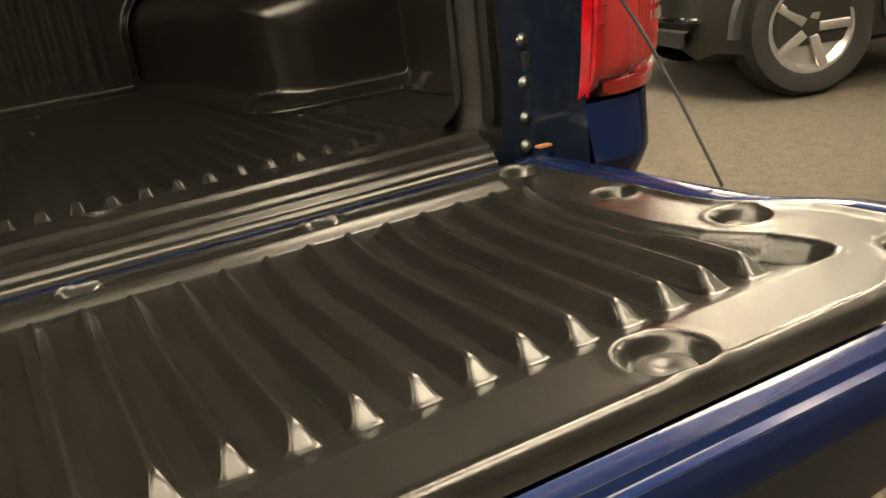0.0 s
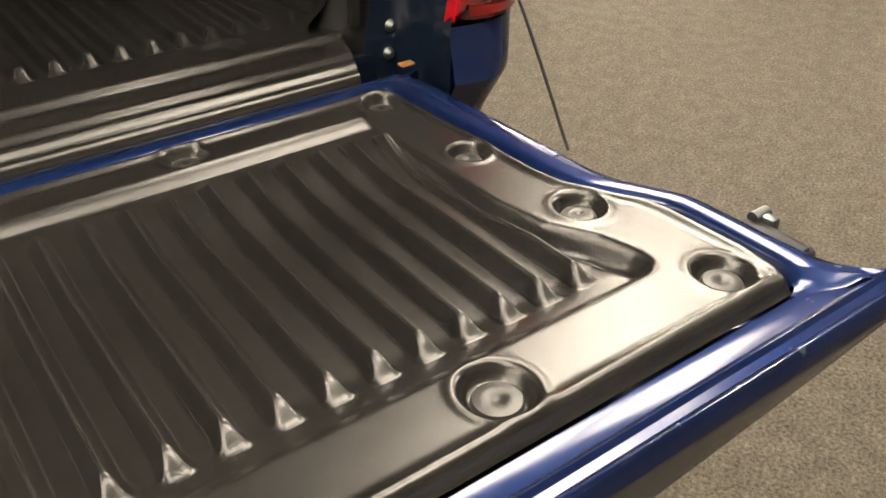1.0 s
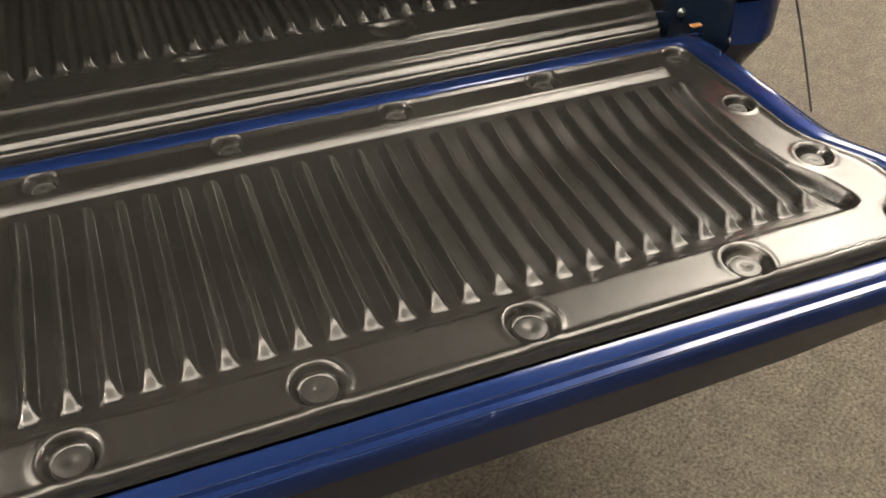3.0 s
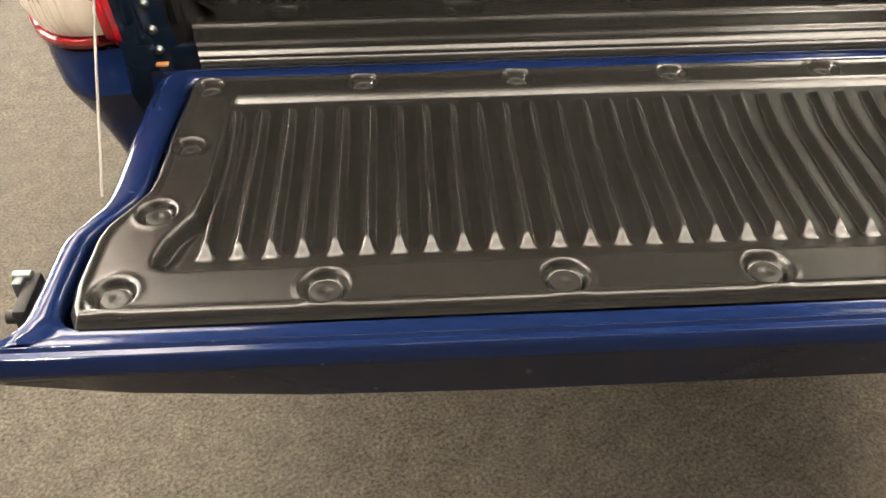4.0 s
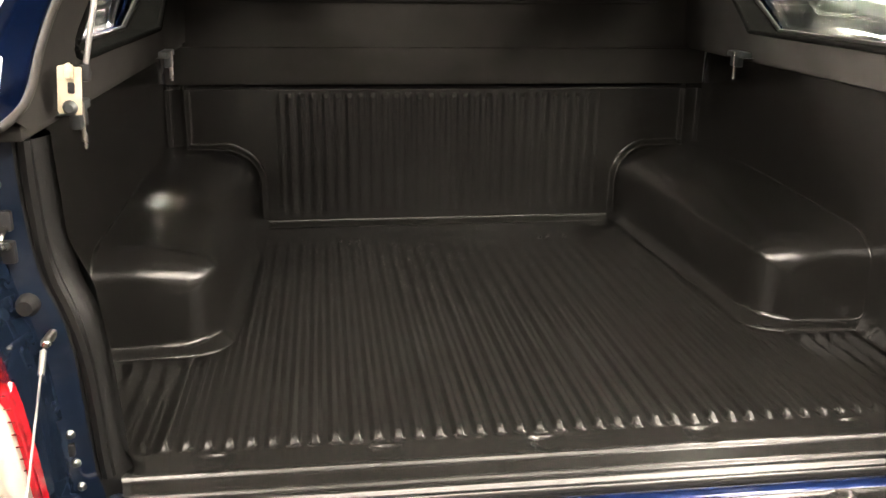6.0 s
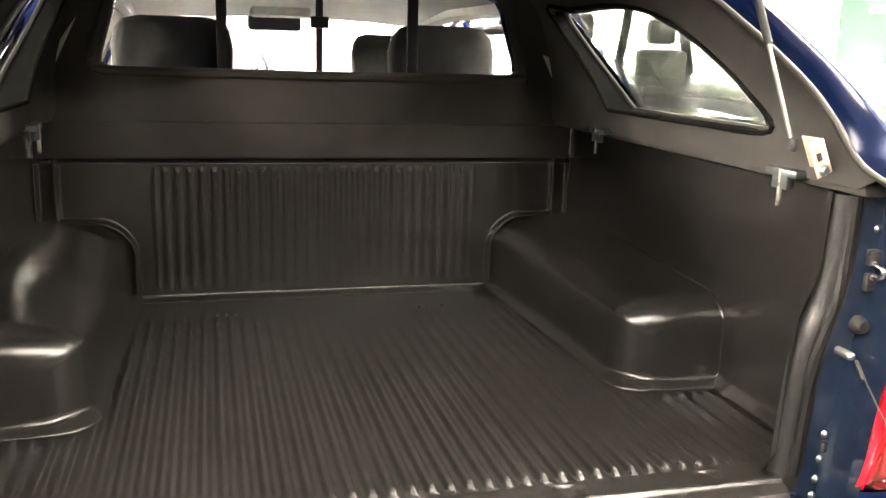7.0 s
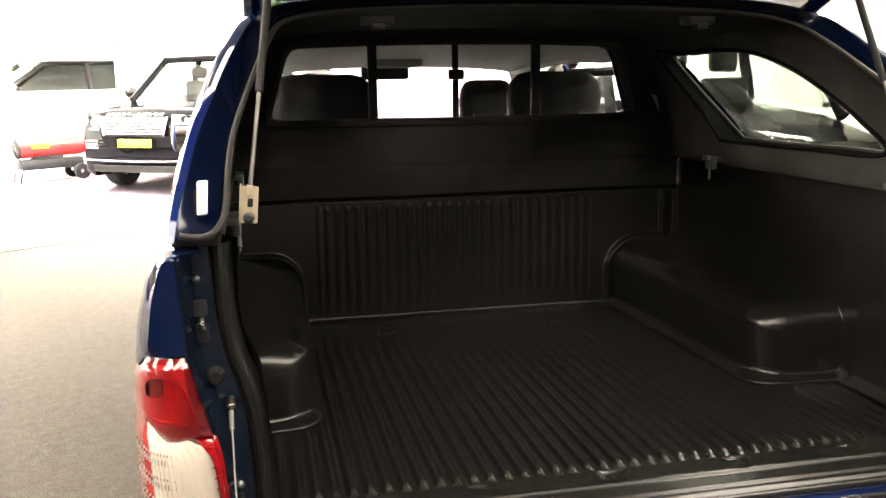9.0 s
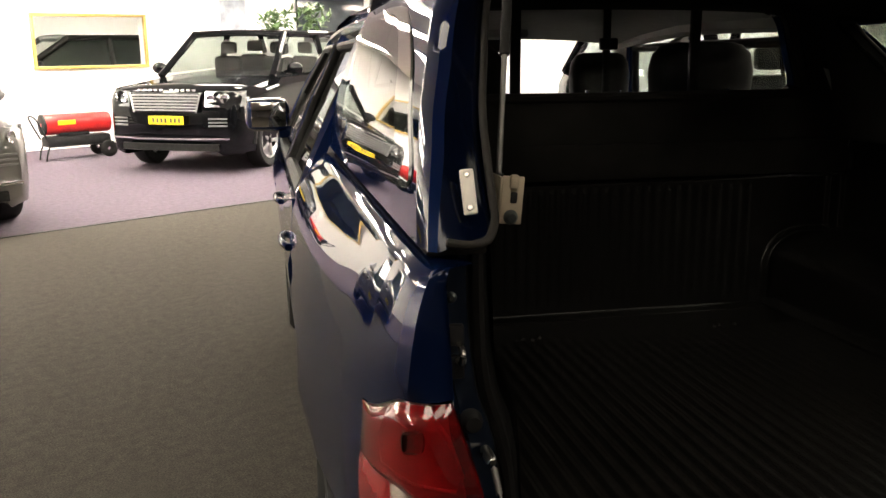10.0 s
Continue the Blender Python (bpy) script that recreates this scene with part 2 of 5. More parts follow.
def add_cyl(bm, a, b, r, seg=24, r2=None):
    a, b = Vector(a), Vector(b)
    m = Matrix.Translation((a + b) / 2) @ (b - a).to_track_quat("Z", "Y").to_matrix().to_4x4()
    bmesh.ops.create_cone(bm, cap_ends=True, segments=seg, radius1=r, radius2=r if r2 is None else r2, depth=(b - a).length, matrix=m)


def cyl(a, b, r, seg=24, r2=None):
    bm = bmesh.new()
    add_cyl(bm, a, b, r, seg, r2)
    return bm


def lathe(profile, seg=32, m=None):
    """Turns (radius, height) pairs round z."""
    bm = bmesh.new()
    rings = []
    for r, h in profile:
        if r < 1e-6:
            rings.append([bm.verts.new((0, 0, h))])
        else:
            rings.append([bm.verts.new((r * math.cos(2 * math.pi * k / seg), r * math.sin(2 * math.pi * k / seg), h)) for k in range(seg)])
    for a, b in zip(rings, rings[1:]):
        for k in range(seg):
            q = [a[k % len(a)], a[(k + 1) % len(a)], b[(k + 1) % len(b)], b[k % len(b)]]
            q = list(dict.fromkeys(q))
            if len(q) > 2:
                bm.faces.new(q)
    bmesh.ops.recalc_face_normals(bm, faces=bm.faces)
    if m:
        bmesh.ops.transform(bm, matrix=m, verts=bm.verts)
    return bm


def loft(rings, closed=False, caps=False):
    """Quads between rows of points; closed: each row closes on itself."""
    bm = bmesh.new()
    rows = [[bm.verts.new(p) for p in ring] for ring in rings]
    n = len(rows[0])
    for a, b in zip(rows, rows[1:]):
        for k in range(n if closed else n - 1):
            j = (k + 1) % n
            try:
                bm.faces.new((a[k], a[j], b[j], b[k]))
            except ValueError:
                pass
    if caps:
        bm.faces.new(rows[0])
        bm.faces.new(rows[-1][::-1])
    bmesh.ops.remove_doubles(bm, verts=bm.verts, dist=1e-5)
    bmesh.ops.recalc_face_normals(bm, faces=bm.faces)
    return bm


def tube(points, r, seg=10):
    """A round bar along a line of points."""
    pts = [Vector(p) for p in points]
    rings = []
    up = Vector((0.13, 0.27, 0.95)).normalized()
    for k, p in enumerate(pts):
        d = (pts[min(k + 1, len(pts) - 1)] - pts[max(k - 1, 0)]).normalized()
        side = d.cross(up).normalized()
        top = side.cross(d)
        rings.append([p + r * (math.cos(a) * side + math.sin(a) * top) for a in (2 * math.pi * i / seg for i in range(seg))])
    return loft(rings, closed=True, caps=True)


def smooth_line(points, n=8):
    """A rounded line through the points."""
    pts = [Vector(p) for p in points]
    out = []
    for k in range(len(pts) - 1):
        p0, p1, p2, p3 = pts[max(k - 1, 0)], pts[k], pts[k + 1], pts[min(k + 2, len(pts) - 1)]
        for i in range(n):
            t = i / n
            out.append(0.5 * ((2 * p1) + (p2 - p0) * t + (2 * p0 - 5 * p1 + 4 * p2 - p3) * t * t + (3 * p1 - p0 - 3 * p2 + p3) * t ** 3))
    out.append(pts[-1])
    return out


def sheet(name, xyz, mat, parent, label="", flip=False):
    """A grid of points (rows x columns x 3) as one smooth mesh."""
    nv, nu, _ = xyz.shape
    idx = np.arange(nv * nu).reshape(nv, nu)
    q = np.stack([idx[:-1, :-1], idx[:-1, 1:], idx[1:, 1:], idx[1:, :-1]], -1).reshape(-1, 4)
    if flip:
        q = q[:, ::-1]
    me = bpy.data.meshes.new(name)
    me.vertices.add(nv * nu)
    me.vertices.foreach_set("co", xyz.reshape(-1).astype(np.float32))
    me.loops.add(q.size)
    me.loops.foreach_set("vertex_index", q.reshape(-1).astype(np.int32))
    me.polygons.add(len(q))
    me.polygons.foreach_set("loop_start", np.arange(0, q.size, 4, dtype=np.int32))
    me.update(calc_edges=True)
    me.polygons.foreach_set("use_smooth", [True] * len(q))
    me.materials.append(mat)
    ob = new(name, me)
    ob.parent = parent
    if label:
        tagged(ob, label)
    return ob


def step(lo, hi, v):
    t = np.clip((v - lo) / (hi - lo), 0, 1)
    return t * t * (3 - 2 * t)


# ================= the pickup truck =================
truck = tagged(empty("pickup_truck", TILT.copy()), "dark blue double-cab pickup with canopy and open tailgate on carpet", "pickup truck")

# ---- tailgate ----
TG = 0.80   # height of the tailgate's upper face when open
INNER = [(0, -.049), (.66, -.049), (.685, -.053), (.698, -.075), (.705, -.20), (.707, -.285), (.712, -.315), (.728, -.345), (.748, -.378), (.754, -.40), (.756, -.47), (.754, -.497), (.745, -.513), (.728, -.5195), (.70, -.522), (0, -.523)]
OUTER = [(0, -.006), (.70, -.006), (.738, -.012), (.748, -.04), (.752, -.18), (.753, -.285), (.757, -.325), (.768, -.350), (.782, -.378), (.788, -.40), (.790, -.49), (.796, -.520), (.815, -.545), (.838, -.566), (.81, -.5685), (0, -.5685)]


def gate_y(y):
    """Depth on the tailgate, measured from its front row of plugs."""
    return -.078 + 1.06 * (y + .082)


def half_ring(points, n=5):
    return [Vector(p) for p in smooth_line([(x, gate_y(y) if y < -.05 else y, 0) for x, y in points], n)]


def full_ring(points):
    h = half_ring(points)
    return h + [Vector((-p.x, p.y, 0)) for p in h[-2:0:-1]]


inner_ring, outer_ring = full_ring(INNER), full_ring(OUTER)
LIP = [(0.0, -.020), (0.02, -.011), (0.14, -.012), (0.45, -.010), (0.55, -.004), (0.60, -.003), (0.66, -.007), (0.80, -.007), (0.88, -.003), (0.93, -.002), (0.97, -.005), (1.0, -.012)]
CHANNEL = [(0.0, -.030), (0.02, -.015), (0.08, -.009), (0.15, -.0058), (0.24, -.0040), (0.36, -.0028), (0.50, -.0026), (0.64, -.0032), (0.76, -.0045), (0.87, -.0072), (0.95, -.0112), (1.0, -.0170)]
rings = []
for (f, dz), (g, ez) in zip(LIP, CHANNEL):
    ring = []
    for p, q in zip(inner_ring, outer_ring):
        k = float(step(-.521, -.548, p.y))
        ring.append(p.lerp(q, g + (f - g) * k) + Vector((0, 0, TG + ez + (dz - ez) * k)))
    rings.append(ring)
for drop, inx, iny in ((.019, 1.0, 1.0035), (.0205, 1.0, 1.004), (.0235, 1.0, 1.002), (.027, 1.0, .999), (.092, .997, .950), (.100, .975, .91), (.102, .5, .5)):
    rings.append([Vector((q.x * inx, -.29 + (q.y + .29) * iny, TG - drop + (.050 * (abs(q.x) / .85) ** 4 if drop > .03 else 0))) for q in outer_ring])
tailgate = part("tailgate", loft(rings, closed=True), TAILGATE_PAINT, truck, "open blue painted tailgate shell")

# black plastic tray on the tailgate
LINER_EDGE = np.array([(-.053, .688), (-.075, .693), (-.20, .699), (-.285, .701), (-.315, .706), (-.345, .722), (-.378, .742), (-.40, .747), (-.47, .749), (-.50, .745), (-.520, .735)])
PAN_EDGE = np.array([(-.129, .629), (-.216, .630), (-.304, .632), (-.354, .641), (-.392, .664), (-.424, .673), (-.452, .673)])
RIB_PITCH, RIBS = 0.0363, 35
BOLTS = [(s * x, y, r) for s in (-1, 1) for x, y, r in ((.663, -.086, .020), (.668, -.223, .019), (.683, -.352, .022), (.702, -.482, .0235), (.480, -.482, .026), (.221, -.481, .026), (.446, -.082, .020), (.225, -.082, .020))]
BOLTS += [(0, -.082, .020), (0, -.480, .026)]


def columns(pitch, core, n):
    """Even columns over the ribs, and n more on either side, numbered 1 to 2."""
    mid = np.arange(-int(core / pitch), int(core / pitch) + 1) * pitch
    side_cols = 1 + np.arange(n + 1) / n
    return np.concatenate([-side_cols[::-1], mid, side_cols])


def widen(s, core, edge):
    return np.where(np.abs(s) >= 1, np.sign(s) * (core + (np.abs(s) - 1) * (edge - core)), s)


def tray_height(x, y):
    ax = np.abs(x)
    pan = np.interp(-y, -PAN_EDGE[:, 0], PAN_EDGE[:, 1])
    a, b, r = pan - ax, y + .452, .020  # distance to the pan's side and rear edges, with a rounded corner
    d = np.where((a < r) & (b < r), r - np.hypot(r - a, r - b), np.minimum(a, b))
    h = -.0135 * step(-.002, .009, d) * step(-.004, .110, -.132 - y) * (.45 + .55 * step(.0, .045, b))
    h += -.0095 * np.exp(-((a - .0135) / .0075) ** 2) * step(.004, .016, b) * step(.0, .05, -.140 - y)  # moulded side channel
    k = np.round(x / RIB_PITCH)
    k = np.clip(k, -(RIBS // 2), RIBS // 2)
    dx = np.abs(x - k * RIB_PITCH)
    flare = .0045 * np.clip((-.406 - y) / .022, 0, 1)  # the rear ends spread into small wedges
    cross = 1 - step(.0005, .0098, dx - flare)
    along = np.sin(np.clip((y + .428) / .021, 0, 1) * 1.5708) ** 1.3 * (1 - step(-.164, -.142, y))
    h += 0.0165 * cross * along
    bar = (1 - step(.618, .630, ax)) * np.sin(np.clip((y + .131) / .017, 0, 1) * 1.5708) * (1 - step(-.117, -.108, y))
    h += .010 * bar
    for bx, by, r in BOLTS:
        q = np.hypot(x - bx, y - by)
        h = np.minimum(h, np.maximum(h - 0.014, -0.012) * (1 - step(r * .72, r * 1.06, q)) + h * step(r * .72, r * 1.06, q))
        h += 0.0012 * np.exp(-((q - r * 1.15) / .004) ** 2)
    edge = np.interp(-y, -LINER_EDGE[:, 0], LINER_EDGE[:, 1])
    rim = np.minimum(np.minimum(edge - ax, -.053 - y), y + .520)
    h += -0.011 * (1 - step(0, .007, rim)) + 0.0035 * np.exp(-((rim - .011) / .0045) ** 2)
    return h


ys = np.linspace(-.053, -.520, 234)
ss = columns(RIB_PITCH / 22, .636, 40)
Y, S = np.meshgrid(ys, ss, indexing="ij")
X = widen(S, .636, np.interp(-Y, -LINER_EDGE[:, 0], LINER_EDGE[:, 1]))
tray = sheet("tailgate_liner", np.stack([X, gate_y(Y), TG + tray_height(X, Y)], -1), LINER, truck, "ribbed black plastic tailgate liner, slightly dusty", flip=True)
plug_mesh = None
for bx, by, r in BOLTS:
    if plug_mesh is None:
        bm = lathe([(0, .0032), (.003, .0034), (.006, .0048), (.012, .0045), (.0165, .004), (.018, .002), (.0185, -.003)], 28)
        plug = part("bolt", bm, PLUG, tray, "round black plastic fixing plug")
        plug_mesh = plug.data
    else:
        plug = tagged(new("bolt", plug_mesh), "round black plastic fixing plug")
        plug.parent = tray
    k = r / .026
    plug.matrix_basis = Matrix.Translation((bx, gate_y(by), TG - .0115)) @ Matrix.Diagonal((k, k, 1.0, 1)) @ pose(0, 0, 0, 0, 0, 47 * len(bpy.data.objects))

# latch on each end of the tailgate, just inboard of the tips
for s in (-1, 1):
    bm = box((s * .806, -.475, TG - .030), (.016, .065, .028), .004)
    add_cyl(bm, (s * .800, -.500, TG - .030), (s * .822, -.500, TG - .030), .008, 12)
    latch = part("latch", bm, DARK_PLASTIC, tailgate, "dark tailgate latch")
    bm = box((s * .818, -.460, TG - .024), (.012, .018, .026), .003)
    add_cyl(bm, (s * .806, -.452, TG - .014), (s * .826, -.452, TG - .014), .006, 10)
    part("latch_hook", bm, CLAMP, latch, "zinc plated hook")
# ---- stays ----
for s in (-1, 1):
    bm = tube(smooth_line([(s * .779, .008, 1.082), (s * .772, -.15, .94), (s * .761, -.315 if s < 0 else -.268, TG - .010)], 8), .0018, 8)
    add_cyl(bm, (s * .779, .006, 1.080), (s * .778, -.020, 1.054), .0048, 10)
    # the right cable's black puts its dark reflections into the colour
    stay = part("tailgate_stay", bm, CABLE if s < 0 else RUBBER, truck, "thin steel tailgate stay cable")
    bm = lathe([(0, .008), (.004, .008), (.007, .005), (.008, 0), (.008, -.034)], 14, pose(s * .779, .022, 1.085, 90))
    part("stay_bolt", bm, STEEL, stay)

# ---- bed liner ----
FLOOR, RAIL = .826, 1.375


def floor_height(x, y):
    pitch = .0367
    k = np.round(x / pitch)
    dx = np.abs(x - k * pitch)
    cross = 1 - step(.0035, .0145, dx)
    along = step(.082, .108, y) * (1 - step(1.02, 1.05, y))
    h = -.012 + .013 * cross * along
    # raised strip along the tailgate with oval dimples
    h += .0075 * step(.030, .036, y) * (1 - step(.066, .074, y))
    for bx in (-.57, -.287, 0.0, .287, .57):
        q = np.hypot((x - bx) / 1.45, (y - .052) * 1.35)
        h -= .0065 * (1 - step(.010, .026, q))
    # the moulded lip rolls down over the sill in rounded steps
    h -= .003 * (1 - step(.018, .030, y)) + .006 * (1 - step(.0130, .0180, y)) + .008 * (1 - step(.0060, .0105, y)) + .036 * (1 - step(-.002, .0045, y)) + .009 * (1 - step(-.004, .0, y))
    # moulded pips ahead
    for bx in (-.32, .32):
        for j in range(4):
            q = np.hypot(x - bx - (j - 1.5) * .026, y - 1.050 - .010 * (j % 2))
            h += .009 * np.exp(-(q / .0075) ** 2)
    return h


ys = np.concatenate([np.linspace(-.004, .115, 120), np.linspace(.12, 1.0, 90), np.linspace(1.002, 1.215, 90)])
Y, S = np.meshgrid(ys, columns(.0367 / 20, .66, 30), indexing="ij")
half = np.interp(Y, [-.004, .0, .05, .10, .3, 1.3], [.676, .690, .722, .785, .860, .860])
X = widen(S, .66, half)
DEEP = np.interp(Y, [-.004, .0, .031, .056, .108, 1.215], [-.004, .0, .072, .130, .178, 1.53])
grid = np.stack([X, DEEP, FLOOR + floor_height(X, Y)], -1)
brow = int(np.searchsorted(ys, .034))
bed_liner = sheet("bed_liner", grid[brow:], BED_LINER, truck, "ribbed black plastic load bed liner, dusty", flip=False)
sheet("liner_lip", grid[:brow + 1], LINER, bed_liner, "smooth black lip rolled over the sill", flip=False)


WALL_X = .852


def arch_inner(y):
    """The box over the wheel: a flat rear face, a rounded upright corner, then a long inner face."""
    face = .150 * step(.534, .546, y)
    bend = .100 * np.sqrt(np.clip(1 - (np.clip(.636 - y, 0, .09) / .09) ** 2, 0, 1))
    return WALL_X - face - np.where(y > .546, bend, 0) - .020 * step(.70, 1.45, y)


def arch_top(y):
    return .957 + .090 * np.sqrt(np.clip(1 - (np.clip(.63 - y, 0, .10) / .10) ** 2, 0, 1)) + .022 * step(.60, 1.2, y)


def wall_x(y, z):
    base = WALL_X - .004 * step(1.0, 1.3, z)
    y0 = y
    y = y + .026 * np.exp(-((z - FLOOR) / .014) ** 2)  # rounded foot of the rear face
    r = .06 + .03 * step(.6, .9, y0)
    top = arch_top(y0)
    g = np.sqrt(np.clip(1 - np.clip((z - (top - r)) / r, 0, 1) ** 2, 0, 1))
    inner = arch_inner(y)
    x = base - (base - inner) * g
    x -= .03 * np.exp(-((z - FLOOR) / .018) ** 2)  # rounded foot
    y = y0
    # a shallow upright fold behind the arch, rows of small dimples and the rear bead
    x -= .006 * np.exp(-((y - .47) / .012) ** 2) * (1 - step(1.04, 1.09, z))
    for j in range(7):
        q = np.hypot(y - .285 - j * .008, z - 1.235 + j * .046)
        x -= .004 * np.exp(-(q / .006) ** 2)
    x -= .008 * np.exp(-((y - .155) / .010) ** 2) * step(.9, .95, z)
    return x


for s, side in ((-1, "near"), (1, "far")):
    ys = np.concatenate([np.linspace(.100, .50, 52), np.linspace(.503, .655, 120), np.linspace(.665, 1.53, 60)])
    rise = 1 - (1 - np.linspace(0, 1, 90)) ** 1.8
    crest = arch_top(ys)[:, None]
    Z = np.concatenate([FLOOR - .02 + (crest - FLOOR + .02) * rise[None, :], crest + (RAIL - crest) * np.linspace(.01, 1, 40)[None, :]], 1)
    Y = np.repeat(ys[:, None], Z.shape[1], 1)
    # the rear edge follows the opening, narrow below and wide above
    pull = np.interp(Z, [.8, 1.05, 1.14, 1.22, 1.4], [.146, .138, .128, .094, .086]) * (1 - step(.10, .24, Y))
    X = wall_x(Y, Z) - pull
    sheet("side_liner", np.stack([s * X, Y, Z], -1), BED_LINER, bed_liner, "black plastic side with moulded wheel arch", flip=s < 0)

# headboard
def head_y(x, z):
    ax = np.abs(x)
    pitch = .0365
    k = np.round(x / pitch)
    dx = np.abs(x - k * pitch)
    cross = 1 - step(.004, .0145, dx)
    zone = (1 - step(.50, .52, ax)) * step(.845, .870, z) * (1 - step(1.215, 1.240, z))
    y = 1.528 + .004 - .004 * cross * zone
    y += -.030 * np.exp(-((z - .812) / .010) ** 2) * (1 - step(.575, .600, ax))
    y += .014 * step(1.246, 1.258, z)
    y += -.018 * (np.exp(-((ax - .787) / .007) ** 2) + np.exp(-((ax - .843) / .007) ** 2)) * step(1.055, 1.075, z)
    # raised bead along the wheel arch outline
    r = .11
    cx, cz = .574 + r, 1.062 - r
    d = np.where((ax < cx) & (z > cz), np.hypot(ax - cx, z - cz) - r, np.where(z <= cz, .574 - ax, z - 1.062))
    y += -.024 * np.exp(-((d - .004) / .008) ** 2) * (1 - step(.80, .82, ax))
    return y


xs, zs = np.linspace(-.862, .862, 560), np.linspace(FLOOR - .02, 1.264, 190)
Z, X = np.meshgrid(zs, xs, indexing="ij")
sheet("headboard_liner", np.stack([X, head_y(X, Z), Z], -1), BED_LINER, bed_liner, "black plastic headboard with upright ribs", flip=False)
bm = tube(smooth_line([(.606, .899, .812), (.612, .906, .830), (.618, .916, .837), (.612, .926, .830), (.606, .933, .812)], 4), .0045, 8)
add_box(bm, (.610, .916, .816), (.020, .040, .006), .002)
part("tie_down", bm, CLAMP, bed_liner, "small grey metal tie-down loop on the floor")
# bed floor under the liner
part("bed_floor", box((0, .80, .765), (1.70, 1.48, .06), .01), PAINT_IN, truck)


# ---- rear jambs, side panels and lamps ----
def open_x(z):
    """Half width of the tailgate opening at a height."""
    return float(np.interp(z - TG, [-.1, .0, .04, .18, .25, .31, .358, .43, .505, .535, .6], [.738, .738, .749, .756, .761, .772, .791, .803, .807, .808, .808]))


def lamp_x(z):
    """Inner edge of the lamp."""
    return float(np.interp(z, [.60, .85, .95, 1.03, 1.10, 1.19, 1.24, 1.40], [.782, .786, .795, .806, .822, .843, .846, .852]))


SIDE = smooth_line([(.815, 0, .42), (.868, 0, .60), (.940, 0, .78), (.962, 0, .88), (.962, 0, 1.05), (.954, 0, 1.15), (.946, 0, 1.22), (.925, 0, 1.30), (.902, 0, 1.345), (.884, 0, 1.37)], 8)
SIDE_Z, SIDE_AT = [p.z for p in SIDE], [p.x for p in SIDE]


def side_x(z):
    return float(np.interp(z, SIDE_Z, SIDE_AT))


def swell(y):
    """The flank widens ahead of the lamps towards the doors."""
    return .040 * float(step(.10, 1.0, y))


def rear_plan(z, n=18):
    """The rear corner in plan at a height: from the lamp's inner edge round to the side."""
    xi, xs_ = lamp_x(z), side_x(z)
    tuck = float(np.interp(z, [.5, .62, .72, .764, .776, .836, .88, 1.1, 1.3, 1.37], [.062, .040, .018, -.004, -.012, .001, 0, 0, .008, .018]))
    pts = [(xi, -.040 + tuck, z), (xi + .30 * (xs_ - xi), -.046 + tuck, z), (xi + .52 * (xs_ - xi), -.034 + tuck, z), (xi + .69 * (xs_ - xi), -.003 + tuck, z), (xi + .87 * (xs_ - xi), .075 + tuck, z), (xs_, .17, z)]
    return smooth_line(pts, n // 5 + 1)


LAMP_LO, LAMP_HI, WRAP = .848, 1.198, .88


def zrange(a, b, n):
    return [a + (b - a) * k / (n - 1) for k in range(n)]


def plan_at(z, a):
    plan = rear_plan(z)
    k = a * (len(plan) - 1)
    return plan[int(k)].lerp(plan[min(int(k) + 1, len(plan) - 1)], k - int(k))


def corner_at(z, a):
    """The panel above the lamp: a flat rear face, a crease and a chamfer to the side."""
    p, q = plan_at(z, 0), plan_at(z, WRAP)
    c = Vector((p.x + .64 * (q.x - p.x), p.y - .008, z))
    f = a / .46
    if f < 1:
        sharp = p.lerp(c, f)
    else:
        g = (a - .46) / (WRAP - .46)
        sharp = c.lerp(q, g) + Vector((.010, -.012, 0)) * math.sin(math.pi * g) * .6
    return plan_at(z, a).lerp(sharp, float(step(1.195, 1.225, z)))


def lamp_top(a):
    return LAMP_HI - .046 * float(step(.50, .88, a))


def lamp_hump(z):
    """How far the lamp stands out rearwards from the panel."""
    return .026 * math.sin(math.pi * min(1, max(0, (z - LAMP_LO) / (LAMP_HI - LAMP_LO)))) ** .8


def lamp_bottom(a):
    return LAMP_LO + .012 * float(step(.3, .80, a))


